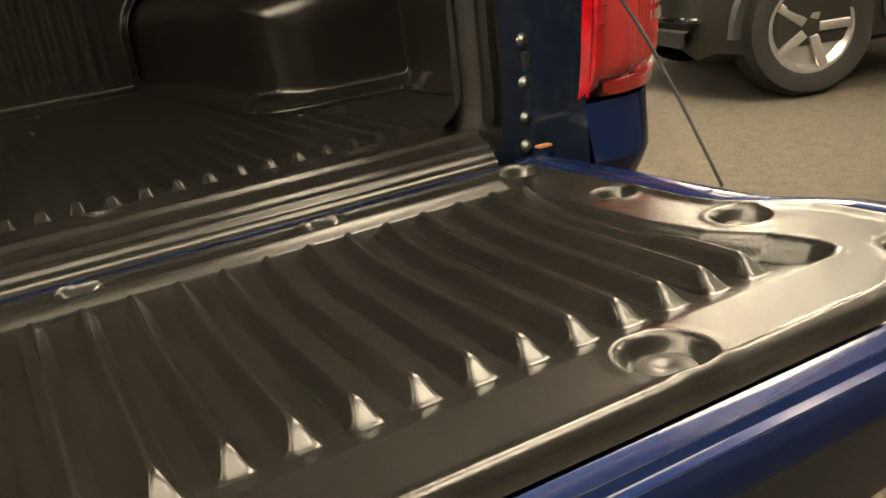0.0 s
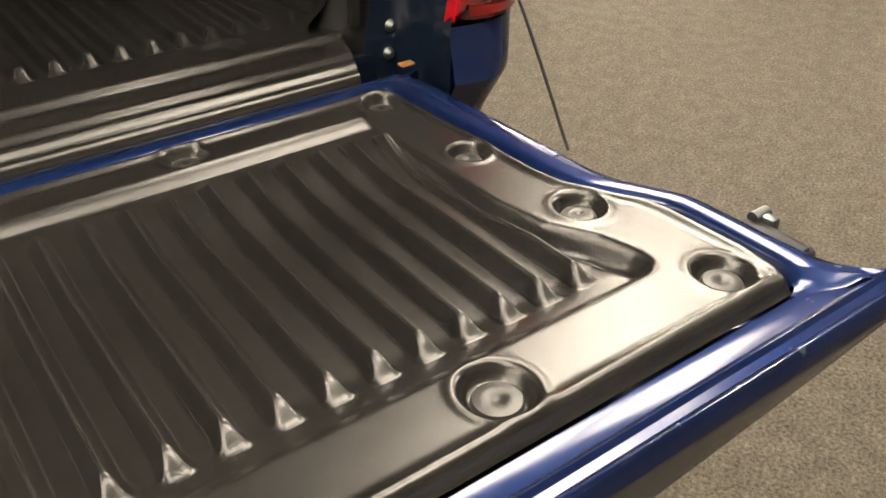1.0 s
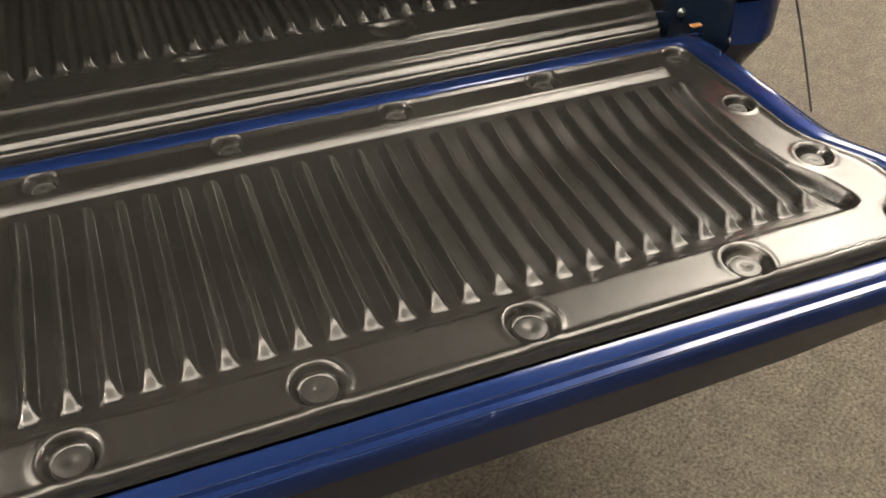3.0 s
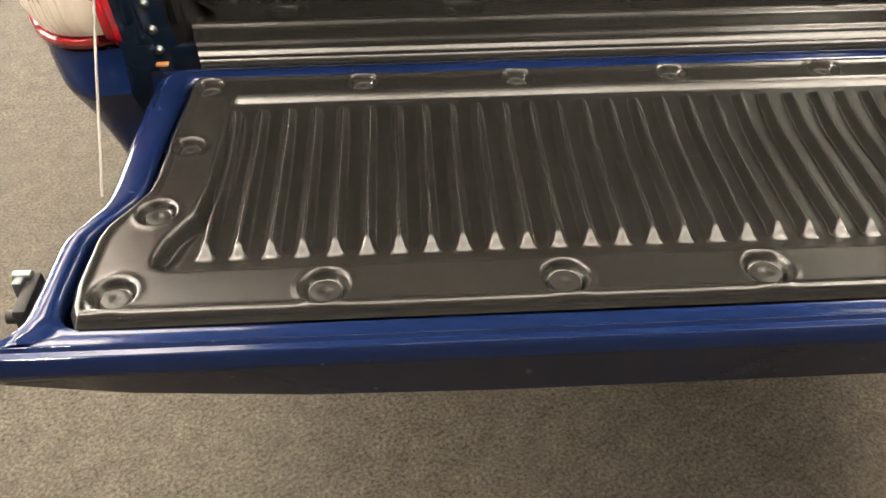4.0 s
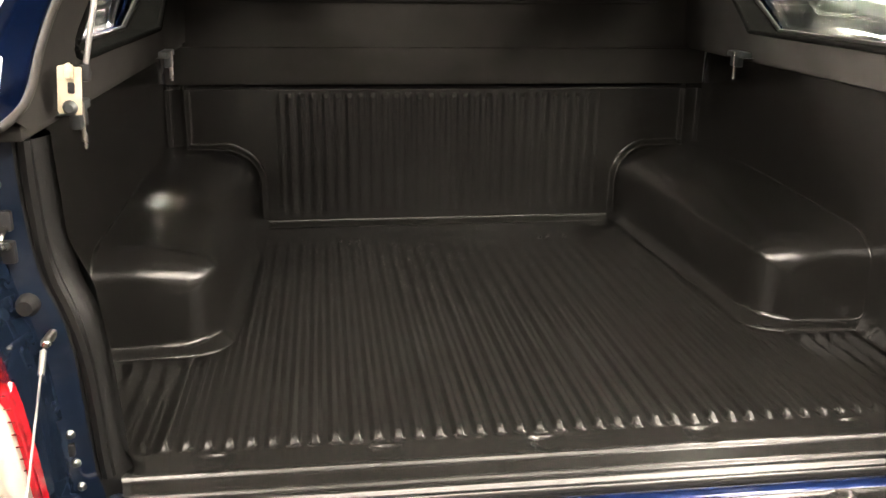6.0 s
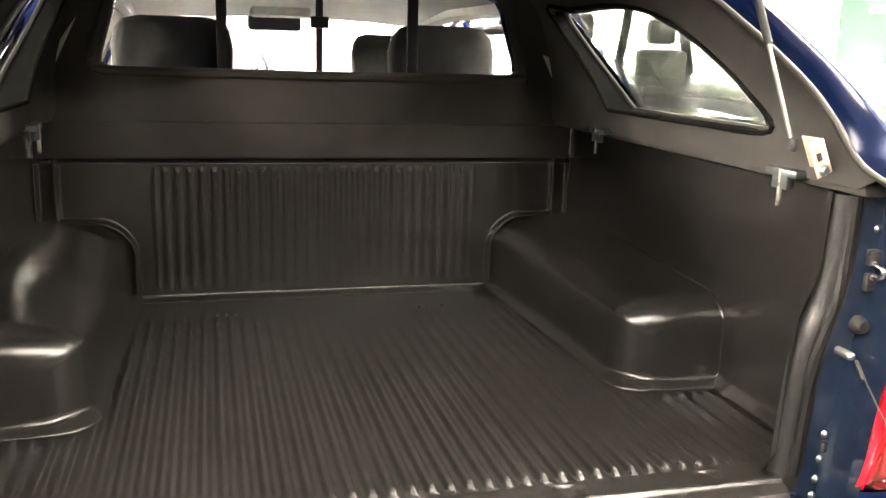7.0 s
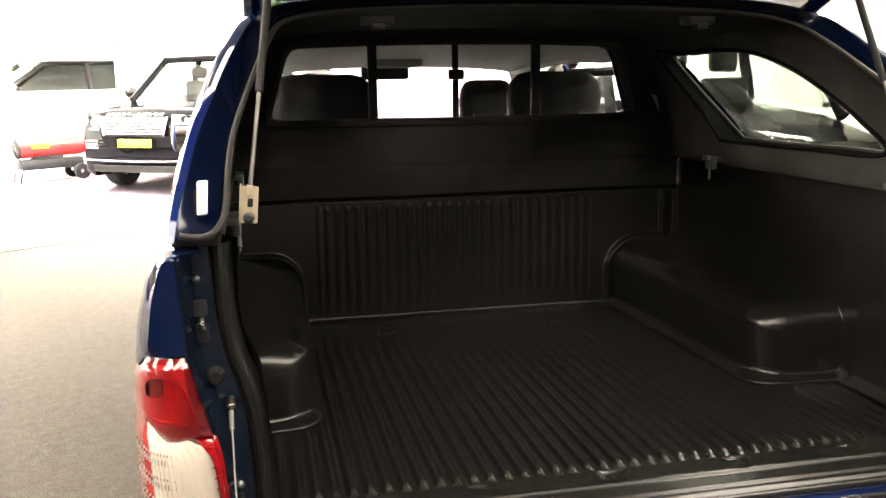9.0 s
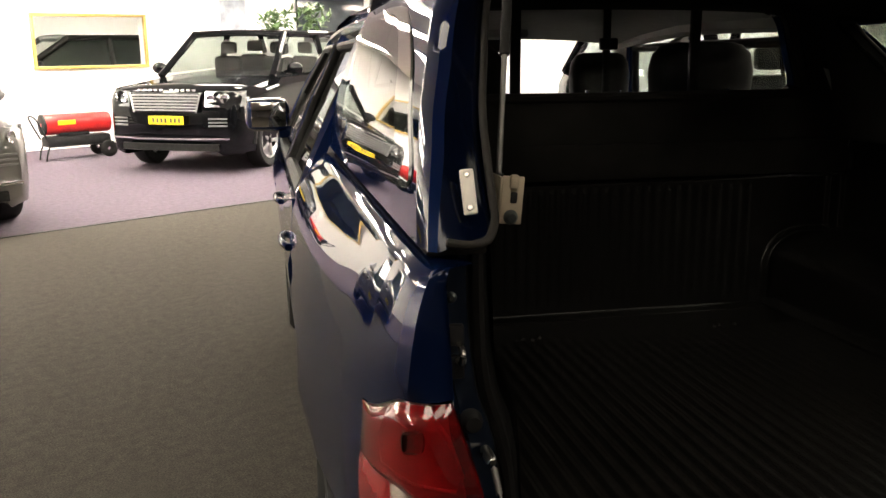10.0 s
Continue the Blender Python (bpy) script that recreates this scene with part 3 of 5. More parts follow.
for s in (-1, 1):
    # inner jamb: from the liner round the edge of the opening to the lamp
    rows = []
    for z in zrange(.745, 1.372, 40):
        xi, xl = open_x(z), lamp_x(z)
        d = xl - xi
        rows.append([(s * x, y, z) for x, y in ((xi - .046, .112), (xi - .038, .096), (xi - .030, .080), (xi - .014, .072), (xi - .004, .066), (xi + .20 * d, .060), (xi + .40 * d, .056), (xi + .62 * d, .050),
                                                (xi + .78 * d, .030), (xi + .86 * d, .004), (xl - .003, -.012), (xl + .003, -.038))])
    jamb = part("rear_jamb", loft([r[4:11] for r in rows]), PAINT_IN, truck, "blue painted rear door jamb with bolts")
    part("jamb_liner", loft([r[:5] for r in rows]), BLACK_TRIM, jamb, "black plastic edge of the liner")
    part("lamp_gasket", loft([r[10:] for r in rows]), PAINT_IN, jamb, "dark gasket strip beside the lamp")
    for z in (1.314, .918, .868, .826, .792):
        x = open_x(z) + .50 * (lamp_x(z) - open_x(z))
        part("jamb_bolt", lathe([(0, .007), (.0035, .007), (.0055, .004), (.007, .003), (.0085, 0)], 12, pose(s * x, .053, z, 90)), CLAMP, jamb, "small zinc bolt")
    # striker in its dark pockets
    for z, h in ((1.262, .030), (1.216, .034)):
        part("striker_plate", box((s * .826, .049, z), (.030, .014, h), .004), DARK_PLASTIC, jamb, "dark pocket round the striker")
    part("striker_pin", tube(smooth_line([(s * .820, .045, 1.252), (s * .820, .018, 1.246), (s * .820, .018, 1.232), (s * .820, .045, 1.226)], 4), .005, 10), STEEL, jamb)
    part("bump_stop", lathe([(0, .022), (.011, .022), (.016, .012), (.017, 0)], 14, pose(s * .803, .045, 1.138, 90)), RUBBER, jamb)
    part("wiring_clip", box((s * .772, .050, .893), (.010, .010, .022), .003), DARK_PLASTIC, jamb)
    part("grease_spot", box((s * .742, -.014, TG + .004), (.018, .011, .003), .001), ORANGE, jamb, "patch of orange hinge grease")
    part("bed_seal", tube(smooth_line([(s * (open_x(z) - .018), .073, z) for z in zrange(.83, 1.372, 12)], 3), .011, 8), BLACK_TRIM, jamb, "black rubber edge")
    # panels above and below the lamp, and the side
    span = zrange(0, 1, 22)
    low_span = [WRAP * a for a in span]
    top = []
    for k in range(14):
        row = []
        for a in low_span:
            z0 = lamp_top(a) + .004
            p = corner_at(z0 + (1.350 - z0) * k / 13, a)
            row.append((s * p.x, p.y, p.z))
        top.append(row)
    for z, inset in ((1.361, .005), (1.368, .014), (1.372, .03), (1.372, .07)):
        top.append([(s * (x * s - inset * (1 if a > .3 else .3)), y + inset * .5, z) for (x, y, _), a in zip(top[13], low_span)])
    quarter = part("quarter_panel", loft(top), PAINT, truck, "glossy blue quarter panel corner above the lamp")
    low = []
    for k in range(22):
        row = []
        for a in low_span:
            z1 = lamp_bottom(a) - .004
            p = plan_at(.50 + (z1 - .50) * k / 21, a)
            row.append((s * p.x, p.y, p.z))
        low.append(row)
    part("lower_corner", loft(low), PAINT, quarter)
    rows = []
    zz = zrange(.42, 1.350, 40)
    rows.append([(s * plan_at(max(z, .50), WRAP).x, plan_at(max(z, .50), WRAP).y, z) for z in zz])
    rows.append([(s * plan_at(max(z, .50), .95).x, plan_at(max(z, .50), .95).y, z) for z in zz])
    for y in (.175, .30, .50, .75, 1.0, 1.25, 1.40, 1.540):
        col = []
        for z in zz:
            flare = .022 * math.exp(-((math.hypot(y - 1.0, z - .36) - .47) / .05) ** 2)
            col.append((s * (side_x(z) + flare * .7 + swell(y) * min(1, (1.372 - z) / .12)), y, z))
        rows.append(col)
    for row in rows:
        x, y, _ = row[-1]
        row += [(x - s * .005, y, 1.361), (x - s * .014, y, 1.368), (x - s * .030, y, 1.372), (s * .79, y, 1.372)]
    part("bed_side", loft(rows), PAINT, quarter, "glossy blue load bed side")
    # lamp in its regions
    lamp = empty("tail_lamp")
    lamp.parent = truck
    tagged(lamp, "red and clear tail lamp cluster")

    def lens(name, mat, z0, z1, u0, u1, bulge, label, groove=.012, ribs=0.0):
        rows = []
        nz, nu = 14, (64 if ribs else 16)
        for j in range(nz):
            v = j / (nz - 1)
            row = []
            for i in range(nu):
                u = i / (nu - 1)
                a0 = u0(v) if callable(u0) else u0
                a1 = u1(v) if callable(u1) else u1
                a = a0 + (a1 - a0) * u
                b0 = z0(a) if callable(z0) else z0
                b1 = z1(a) if callable(z1) else z1
                z = b0 + (b1 - b0) * v
                p = plan_at(z, a)
                edge = min(u, 1 - u, v, 1 - v)
                out = bulge * min(1, edge * 7) + (-groove if edge == 0 else .0) + ribs * math.sin(u * 70) * min(1, edge * 7)
                hump = lamp_hump(z)
                row.append((s * (p.x - .4 * hump * max(0, 1 - a / .3) + out * (.3 + .9 * a)), p.y - hump * (1 - a) - out * (1.1 - a), z))
            rows.append(row)
        return part(name, loft(rows), mat, lamp, label)

    wave = lambda a: 1.061 + .016 * float(step(.25, .75, a)) + .004 * math.sin(a * 14)
    lens("red_lens", RED_LENS, lambda a: wave(a) + .002, lamp_top, .02, WRAP + .012, .011, "bright red upper lens", .001)
    rim = [plan_at(z, a) + Vector((-.004, .006 - lamp_hump(z) * (1 - a), 0)) for z, a in ((1.180, .22), (1.182, .40), (1.178, .62), (1.135, .70), (1.098, .68), (1.092, .45), (1.086, .16), (1.105, .11), (1.150, .14), (1.180, .22))]
    part("reflector_frame", tube([(s * p.x, p.y, p.z) for p in rim], .0032, 8), LAMP_GREY, lamp, "bright edge of the reflector behind the red lens")
    p = plan_at(1.148, .42)
    part("bulb_cap", box((s * p.x, p.y - .001 - lamp_hump(1.148) * .58, 1.150), (.032, .010, .030), .008), BULB_DARK, lamp, "dark bulb cap behind the red lens")
    edge = lambda v: .075 - .01 * v + .12 * v ** 12
    if s < 0:
        lens("clear_lens", CLEAR_LENS, lambda a: lamp_bottom(a) + .022, lambda a: wave(a) - .002, edge, .66, .008, "clear ribbed reversing lens", .001, .0012)
    else:
        fog_top = lambda a: .962 + .012 * math.sin(a * 4)
        lens("clear_lens", CLEAR_LENS, lambda a: fog_top(a) + .001, lambda a: wave(a) - .002, lambda v: edge(.4 + .6 * v), .66, .008, "clear ribbed reversing lens", .001, .0012)
        lens("fog_lens", FOG_LENS, lambda a: lamp_bottom(a) + .022, lambda a: fog_top(a) - .001, .073, .66, .008, "pale red ribbed fog lens", .001, .0012)
    lens("marker_lens", FOG_LENS, lambda a: lamp_bottom(a) + .022, lambda a: wave(a) - .002, .664, WRAP + .012, .007, "pale red side marker lens", .001)
    lens("side_lens", DARK_RED, lamp_bottom, lambda a: wave(a) - .002, .02, lambda v: edge(v) - .008, .005, "red inner strip")
    lens("lower_lens", RED_LENS, lamp_bottom, lambda a: lamp_bottom(a) + .020, .075, WRAP + .012, .006, "red lower strip")
    for k in range(7):
        p = plan_at(.93 + .020 * k, .045)
        part("strip_tick", box((s * (p.x - .004), p.y - .0065 - lamp_hump(p.z) * .92, p.z), (.010, .003, .0016), .0005), RED_LENS, lamp)
    rows = []
    for z in zrange(LAMP_LO + .002, LAMP_HI - .002, 20):
        p, hump = plan_at(z, .02), lamp_hump(z)
        rows.append([(s * (p.x - .4 * hump * f), p.y + .012 - (hump + .014) * f, z) for f in (0, .4, .8, 1)])
    part("lamp_flank", loft(rows), DARK_RED, lamp, "red flank of the lamp beside the jamb")
    flutes = bmesh.new()
    for z, n in ((.930, 12), (.975, 13), (1.020, 13)):
        for k in range(n):
            for dz, hh in ((0, .010), (.014, .005)):
                p = plan_at(z + dz, .30 + .48 * (k + .5) / n)
                q = plan_at(z + dz, .30 + .48 * (k + .5) / n + .01)
                t = (q - p).normalized()
                nrm = Vector((t.y, -t.x, 0))
                c = p + nrm * .0085 - Vector((0, lamp_hump(p.z) * .6, 0))
                m = Matrix.Translation((s * c.x, c.y, c.z)) @ pose(0, 0, 0, 0, 0, s * math.degrees(math.atan2(t.y, t.x)))
                add_box(flutes, (0, 0, 0), (.0013, .003, hh), 0, m)
    tagged(part("fluted_insert", flutes, LENS_FLUTE, lamp, "rows of short flutes in the clear lens"), kind="stuff")
    rows = [[(s * (plan_at(z, a).x - .014 - .004 * math.sin(z * 160)), plan_at(z, a).y + .014, z) for a in low_span[4:]] for z in zrange(LAMP_LO + .004, LAMP_HI - .004, 12)]
    part("lamp_housing", loft(rows), LAMP_GREY, lamp)
    # mud flap and wheel
    part("mud_flap", box((s * .86, .56, .33), (.16, .012, .36), .004), RUBBER, truck, "black rubber mud flap")

# rear bumper
bm = loft([[(x, .03 + dy - .030 * (1 - (abs(x) / .78) ** 2), z) for x in zrange(-.77, .77, 24)] for dy, z in ((.10, .40), (.0, .41), (-.02, .45), (-.02, .54), (.0, .57), (.06, .58))])
part("rear_bumper", bm, PAINT, truck, "blue rear bumper below the tailgate")
# sill below the bed opening
part("bed_sill", box((0, .03, .735), (1.44, .05, .06), .012), PAINT_IN, truck, "blue painted bed sill")

# ---- canopy ----
HEIGHTS = [1.388, 1.44, 1.50, 1.56, 1.62, 1.68, 1.74, 1.80, 1.838, 1.857, 1.865, 1.868]
SIDE_X = [.873, .867, .855, .839, .817, .794, .763, .716, .62, .44, .22, 0.0]
CREASE = [(.856, .004), (.846, .036), (.830, .084), (.814, .150), (.790, .223), (.766, .305), (.735, .392), (.690, .478), (.59, .555), (.41, .600), (.20, .618), (0, .622)]
SEAL_LINE = [(.778, .010), (.768, .062), (.762, .120), (.751, .188), (.729, .268), (.704, .358), (.674, .452), (.636, .545), (.54, .605), (.37, .635), (.18, .648), (0, .650)]
SEAL_Z = [1.41, 1.44, 1.50, 1.56, 1.62, 1.68, 1.74, 1.790, 1.815, 1.828, 1.834, 1.836]


def mirrored(points, n=6):
    h = smooth_line(points, n)
    return h + [Vector((-p.x, p.y, p.z)) for p in h[-2::-1]]


crease = mirrored([(x, y, z) for (x, y), z in zip(CREASE, HEIGHTS)])
side = mirrored([(x, y + .05, z) for x, (_, y), z in zip(SIDE_X, CREASE, HEIGHTS)])
seal = mirrored([(x, y, z) for (x, y), z in zip(SEAL_LINE, SEAL_Z)])
lining = mirrored([(x - d, y + .045, z - e) for x, (_, y), z, d, e in zip(SIDE_X, SEAL_LINE, HEIGHTS, (.100, .098, .088, .080, .075, .068, .060, .052, .045, .03, .01, 0), (0, 0, 0, 0, 0, 0, .006, .018, .026, .030, .032, .032))])
canopy = empty("canopy")
canopy.parent = truck
tagged(canopy, "glossy blue load bed canopy with tinted side windows, black inside")
WINDOW = [(1.085, 1.455), (1.42, 1.728), (1.25, 1.736), (1.02, 1.738), (.82, 1.722), (.66, 1.676), (.535, 1.620), (.41, 1.545), (.315, 1.466), (.60, 1.457)]


def inside(y, z, poly):
    hit = False
    for (y0, z0), (y1, z1) in zip(poly, poly[1:] + poly[:1]):
        if (z0 > z) != (z1 > z) and y < (y1 - y0) * (z - z0) / (z1 - z0) + y0:
            hit = not hit
    return hit


def canopy_x(z):
    half = side[:len(side) // 2 + 1]
    return float(np.interp(z, [p.z for p in half], [p.x for p in half]))


def lining_x(z):
    half = lining[:len(lining) // 2 + 1]
    return float(np.interp(z, [p.z for p in half], [p.x for p in half]))


def shell(starts):
    """A skin that runs straight ahead from the given rear lines, with the side windows cut out."""
    bm = bmesh.new()
    rows = []
    for i in range(len(starts[0])):
        row = [bm.verts.new(line[i]) for line in starts]
        p = starts[-1][i]
        n = 110
        row += [bm.verts.new((p.x, p.y + (1.535 - p.y) * k / n, p.z)) for k in range(1, n + 1)]
        rows.append(row)
    for a, b in zip(rows, rows[1:]):
        for k in range(len(a) - 1):
            c = (a[k].co + a[k + 1].co + b[k].co + b[k + 1].co) / 4
            if abs(c.x) > .6 and inside(c.y, c.z, WINDOW):
                continue
            bm.faces.new((a[k], a[k + 1], b[k + 1], b[k]))
    bmesh.ops.delete(bm, geom=[v for v in bm.verts if not v.link_faces], context="VERTS")
    bmesh.ops.recalc_face_normals(bm, faces=bm.faces)
    return bm


corner = [c.lerp(t, .62) - Vector((0, .022, 0)) for c, t in zip(crease, side)]
part("outer_shell", shell([crease, corner, side]), PAINT, canopy, "glossy blue outer skin")
part("inner_lining", shell([seal, lining]), HEADLINER, canopy, "matt black inner lining")
# rear rim: blue face between the skin's corner and the seal, shade put into its colour
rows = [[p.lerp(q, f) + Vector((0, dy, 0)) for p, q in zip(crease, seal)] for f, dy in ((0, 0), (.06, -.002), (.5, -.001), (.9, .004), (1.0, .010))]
part("rear_rim", loft(rows), SHADED_RIM_PAINT, canopy, "blue painted rear rim")
line = [p + Vector((0, -.004, 0)) for p in seal]
ends = [[(s * .845, -.004, 1.402), (s * .815, -.004, 1.397), (s * .790, -.002, 1.403)] for s in (1, -1)]
part("rim_seal", tube(smooth_line(ends[0] + [tuple(p) for p in line[3:-3:2]] + ends[1][::-1], 3), .0062, 10), SEAL, canopy, "grey rubber door seal loop")
for s in (-1, 1):
    outline = [(s * (canopy_x(z) - .012), y, z) for y, z in WINDOW]
    line = smooth_line(outline + [outline[0]], 6)
    window = part("side_window", tube(line, .008, 8), RUBBER, canopy, "black rubber framed canopy side window")
    outer = [(1.17, 1.440), (1.495, 1.746), (1.28, 1.752), (1.02, 1.754), (.77, 1.740), (.58, 1.696), (.43, 1.640), (.28, 1.555), (.17, 1.452), (.60, 1.444)]
    big = smooth_line([(0, y, z) for y, z in outer + outer[:1]], 6)
    rows = []
    for f in (0, .03, .5, 1):
        rows.append([(s * (canopy_x(a.z + (b.z - a.z) * f) + (.004 if f > 0 else .0005)), a.y + (b.y - a.y) * f, a.z + (b.z - a.z) * f) for a, b in zip(big, line)])
    part("glass_border", loft(rows), CAR_GLASS, window, "glossy black glass border")
    rows = [[(s * (canopy_x(p.z) - .008), p.y, p.z) for p in line], [(s * (lining_x(p.z) - .004), p.y, p.z) for p in line]]
    part("reveal", loft(rows), MATT_BLACK, window)
    part("inner_trim", tube([(s * (lining_x(p.z) - .002), p.y, p.z) for p in line], .006, 8), MATT_BLACK, window)
    lo, hi = min(p.z for p in line) + .002, max(p.z for p in line) - .002
    rows = []
    for z in zrange(lo, hi, 22):
        cut = [p.y + (q.y - p.y) * (z - p.z) / (q.z - p.z) for p, q in zip(line, line[1:]) if (p.z > z) != (q.z > z)]
        rows.append([(s * (canopy_x(z) + .004), y, z) for y in zrange(min(cut), max(cut), 14)])
    bm = loft(rows)
    pane = part("pane", bm, CANOPY_TINT, window, "tinted glass pane")
    pane.visible_shadow = False
    # gas strut with its bracket, and the slotted keeper on the rim
    b, d = Vector((s * .726, .185, 1.452)), Vector((-s * .149, .372, 1.0)).normalized()
    strut = part("gas_strut", cyl(b, b + d * .22, .0044, 14), CABLE, canopy, "thin steel gas strut holding the hatch up")
    part("strut_body", cyl(b + d * .20, b + d * .56, .008, 16), RUBBER, strut, "black strut cylinder")
    part("strut_end", lathe([(0, .014), (.008, .012), (.010, 0), (.008, -.012), (0, -.014)], 12, Matrix.Translation(b)), DARK_PLASTIC, strut)
    tilt = Matrix.Translation((s * .728, .105, 1.436)) @ pose(0, 0, 0, 0, -25 if s > 0 else 5, 0)
    bm = box((0, 0, 0), (.032, .004, .068), .0015, tilt)
    add_box(bm, (s * .016, .03, 0), (.004, .06, .064), .0015, tilt)
    add_box(bm, (0, -.004, .027), (.012, .008, .020), .003, tilt)
    bracket = part("strut_bracket", bm, BRACKET, canopy, "cream painted metal strut bracket")
    part("bracket_bolt", lathe([(0, .008), (.006, .008), (.010, .003), (.011, 0)], 12, tilt @ pose(0, -.002, -.024, 90)), CLAMP, bracket)
    # a dark block stands in for the shade inside the bracket's hole
    part("bracket_hole_shade", box((-s * .002, -.0025, .004), (.010, .004, .016), .002, tilt), DARK_PLASTIC, bracket, "dark patch in place of the bracket hole")
    if s < 0:
        seat_m = Matrix.Translation((s * .806, .040, 1.460)) @ pose(0, 0, 0, -32, s * 6, s * 12)
        keeper = part("keeper_plate", box((0, 0, 0), (.019, .006, .066), .0028, seat_m), WHITE_METAL, canopy, "pale metal keeper plate with two screws")
        for dz in (-.024, .024):
            part("screw", lathe([(0, .003), (.004, .002), (.005, 0)], 10, seat_m @ pose(0, -.003, dz, 90)), STEEL, keeper)
    # clamps that hold the canopy to the rail
    for y in (.245, 1.12):
        bm = box((s * .766, y, 1.392), (.034, .10, .016), .004)
        add_box(bm, (s * .757, y, 1.374), (.016, .05, .030), .003)
        clamp = part("rail_clamp", bm, CLAMP, canopy, "grey metal rail clamp")
        part("clamp_bolt", cyl((s * .752, y, 1.325), (s * .752, y, 1.398), .005, 10), STEEL, clamp)
for s in (-1, 1):
    part("rail_cap", box((s * .822, .78, 1.386), (.085, 1.48, .024), .006), HEADLINER, canopy, "black rail capping")
# raised hatch, above the opening
rows = []
for y, z in ((.63, 1.880), (.45, 1.960), (.20, 2.065), (-.05, 2.16), (-.15, 2.19)):
    rows.append([(x, y, z - .10 * (abs(x) / .74) ** 3) for x in zrange(-.72, .72, 25)])
hatch = part("hatch", loft(rows), PRIVACY, canopy, "dark glass rear hatch, raised open")
part("hatch_frame", tube([(-.70, .60, 1.80), (-.70, .2, 1.98), (-.70, -.14, 2.10), (.70, -.14, 2.10), (.70, .2, 1.98), (.70, .60, 1.80)], .018, 8), PAINT, hatch)
for s in (-1, 1):
    bm = box((s * .413, .60, 1.796), (.075, .05, .02), .004)
    add_box(bm, (s * .413, .585, 1.782), (.030, .03, .014), .003)
    part("roof_hinge", bm, DARK_PLASTIC, canopy, "dark hinge cover at the roof edge")

# front bulkhead with the window to the cab
OPENING = [(.615, 1.529), (.645, 1.545), (.642, 1.57), (.592, 1.735), (.575, 1.762), (.54, 1.776), (.27, 1.785), (0, 1.787)]
opening = [Vector((x, 0, z)) for x, z in OPENING]
opening = [Vector((0, 0, 1.526)), Vector((.3, 0, 1.527))] + opening
ring_in = opening + [Vector((-p.x, 0, p.z)) for p in opening[-2:0:-1]]


def bulkhead(y0, y1, mat, name, parent, label):
    outer = []
    for p in ring_in:
        if p.z < 1.53:
            outer.append(Vector((p.x * 1.36, 0, 1.36)))
        else:
            x = p.x * (1.36 if p.z < 1.56 else 1.24)
            z = 1.36 if p.z < 1.546 else (1.50 if p.z < 1.58 else min(1.858, p.z + .085))
            outer.append(Vector((x, 0, z)))
    rows = [[(p.x, y0, p.z) for p in outer], [(p.x, y0, p.z) for p in ring_in], [(p.x, y1, p.z) for p in ring_in], [(p.x, y1, p.z) for p in outer]]
    return part(name, loft(rows + [rows[0]], closed=True), mat, parent, label, smooth=False)


bulk = bulkhead(1.525, 1.552, HEADLINER, "bulkhead", canopy, "matt black canopy front wall")
part("window_gasket", tube(smooth_line([(p.x * 1.03, 1.523, 1.65 + (p.z - 1.65) * 1.06) for p in ring_in + ring_in[:1]], 3), .015, 8), HEADLINER, bulk, "black padded window surround")
part("bulkhead_ledge", box((0, 1.528, 1.318), (1.68, .030, .112), .008), HEADLINER, bulk)
part("ledge_crease", tube([(.58, 1.512, 1.377), (.83, 1.512, 1.377)], .0025, 6), HEADLINER, bulk)

# ---- cab ----
cab = empty("cab", Matrix.Translation((0, .172, 0)))
cab.parent = truck
tagged(cab, "blue double cab with four doors")
rear_wall = bulkhead(1.386, 1.42, PAINT, "cab_rear_wall", cab, "blue cab rear wall with sliding window")
for x, w in ((-.296, .032), (.0, .022), (.298, .034)):
    part("window_bar", box((x, 1.402, 1.657), (w, .016, .262), .003), RUBBER, rear_wall, "black sliding window bar")
part("window_latch", box((0, 1.388, 1.680), (.058, .022, .036), .006), DARK_PLASTIC, rear_wall, "black window latch")
for x0, x1 in ((-.62, -.312), (-.280, -.011), (.011, .281), (.315, .62)):
    bm = bmesh.new()
    pts = [(x0, 1.53), (x1, 1.53), (x1 * (.93 if x1 > .5 else 1), 1.78), (x0 * (.93 if x0 < -.5 else 1), 1.78)]
    bm.faces.new([bm.verts.new((x, 1.406, z)) for x, z in pts])
    pane = part("rear_pane", bm, GLASS, rear_wall, "clear sliding pane")
    pane.visible_shadow = False


def upper_x(z):
    return float(np.interp(z, [1.20, 1.30, 1.45, 1.60, 1.70, 1.75], [.975, .940, .868, .795, .742, .702]))


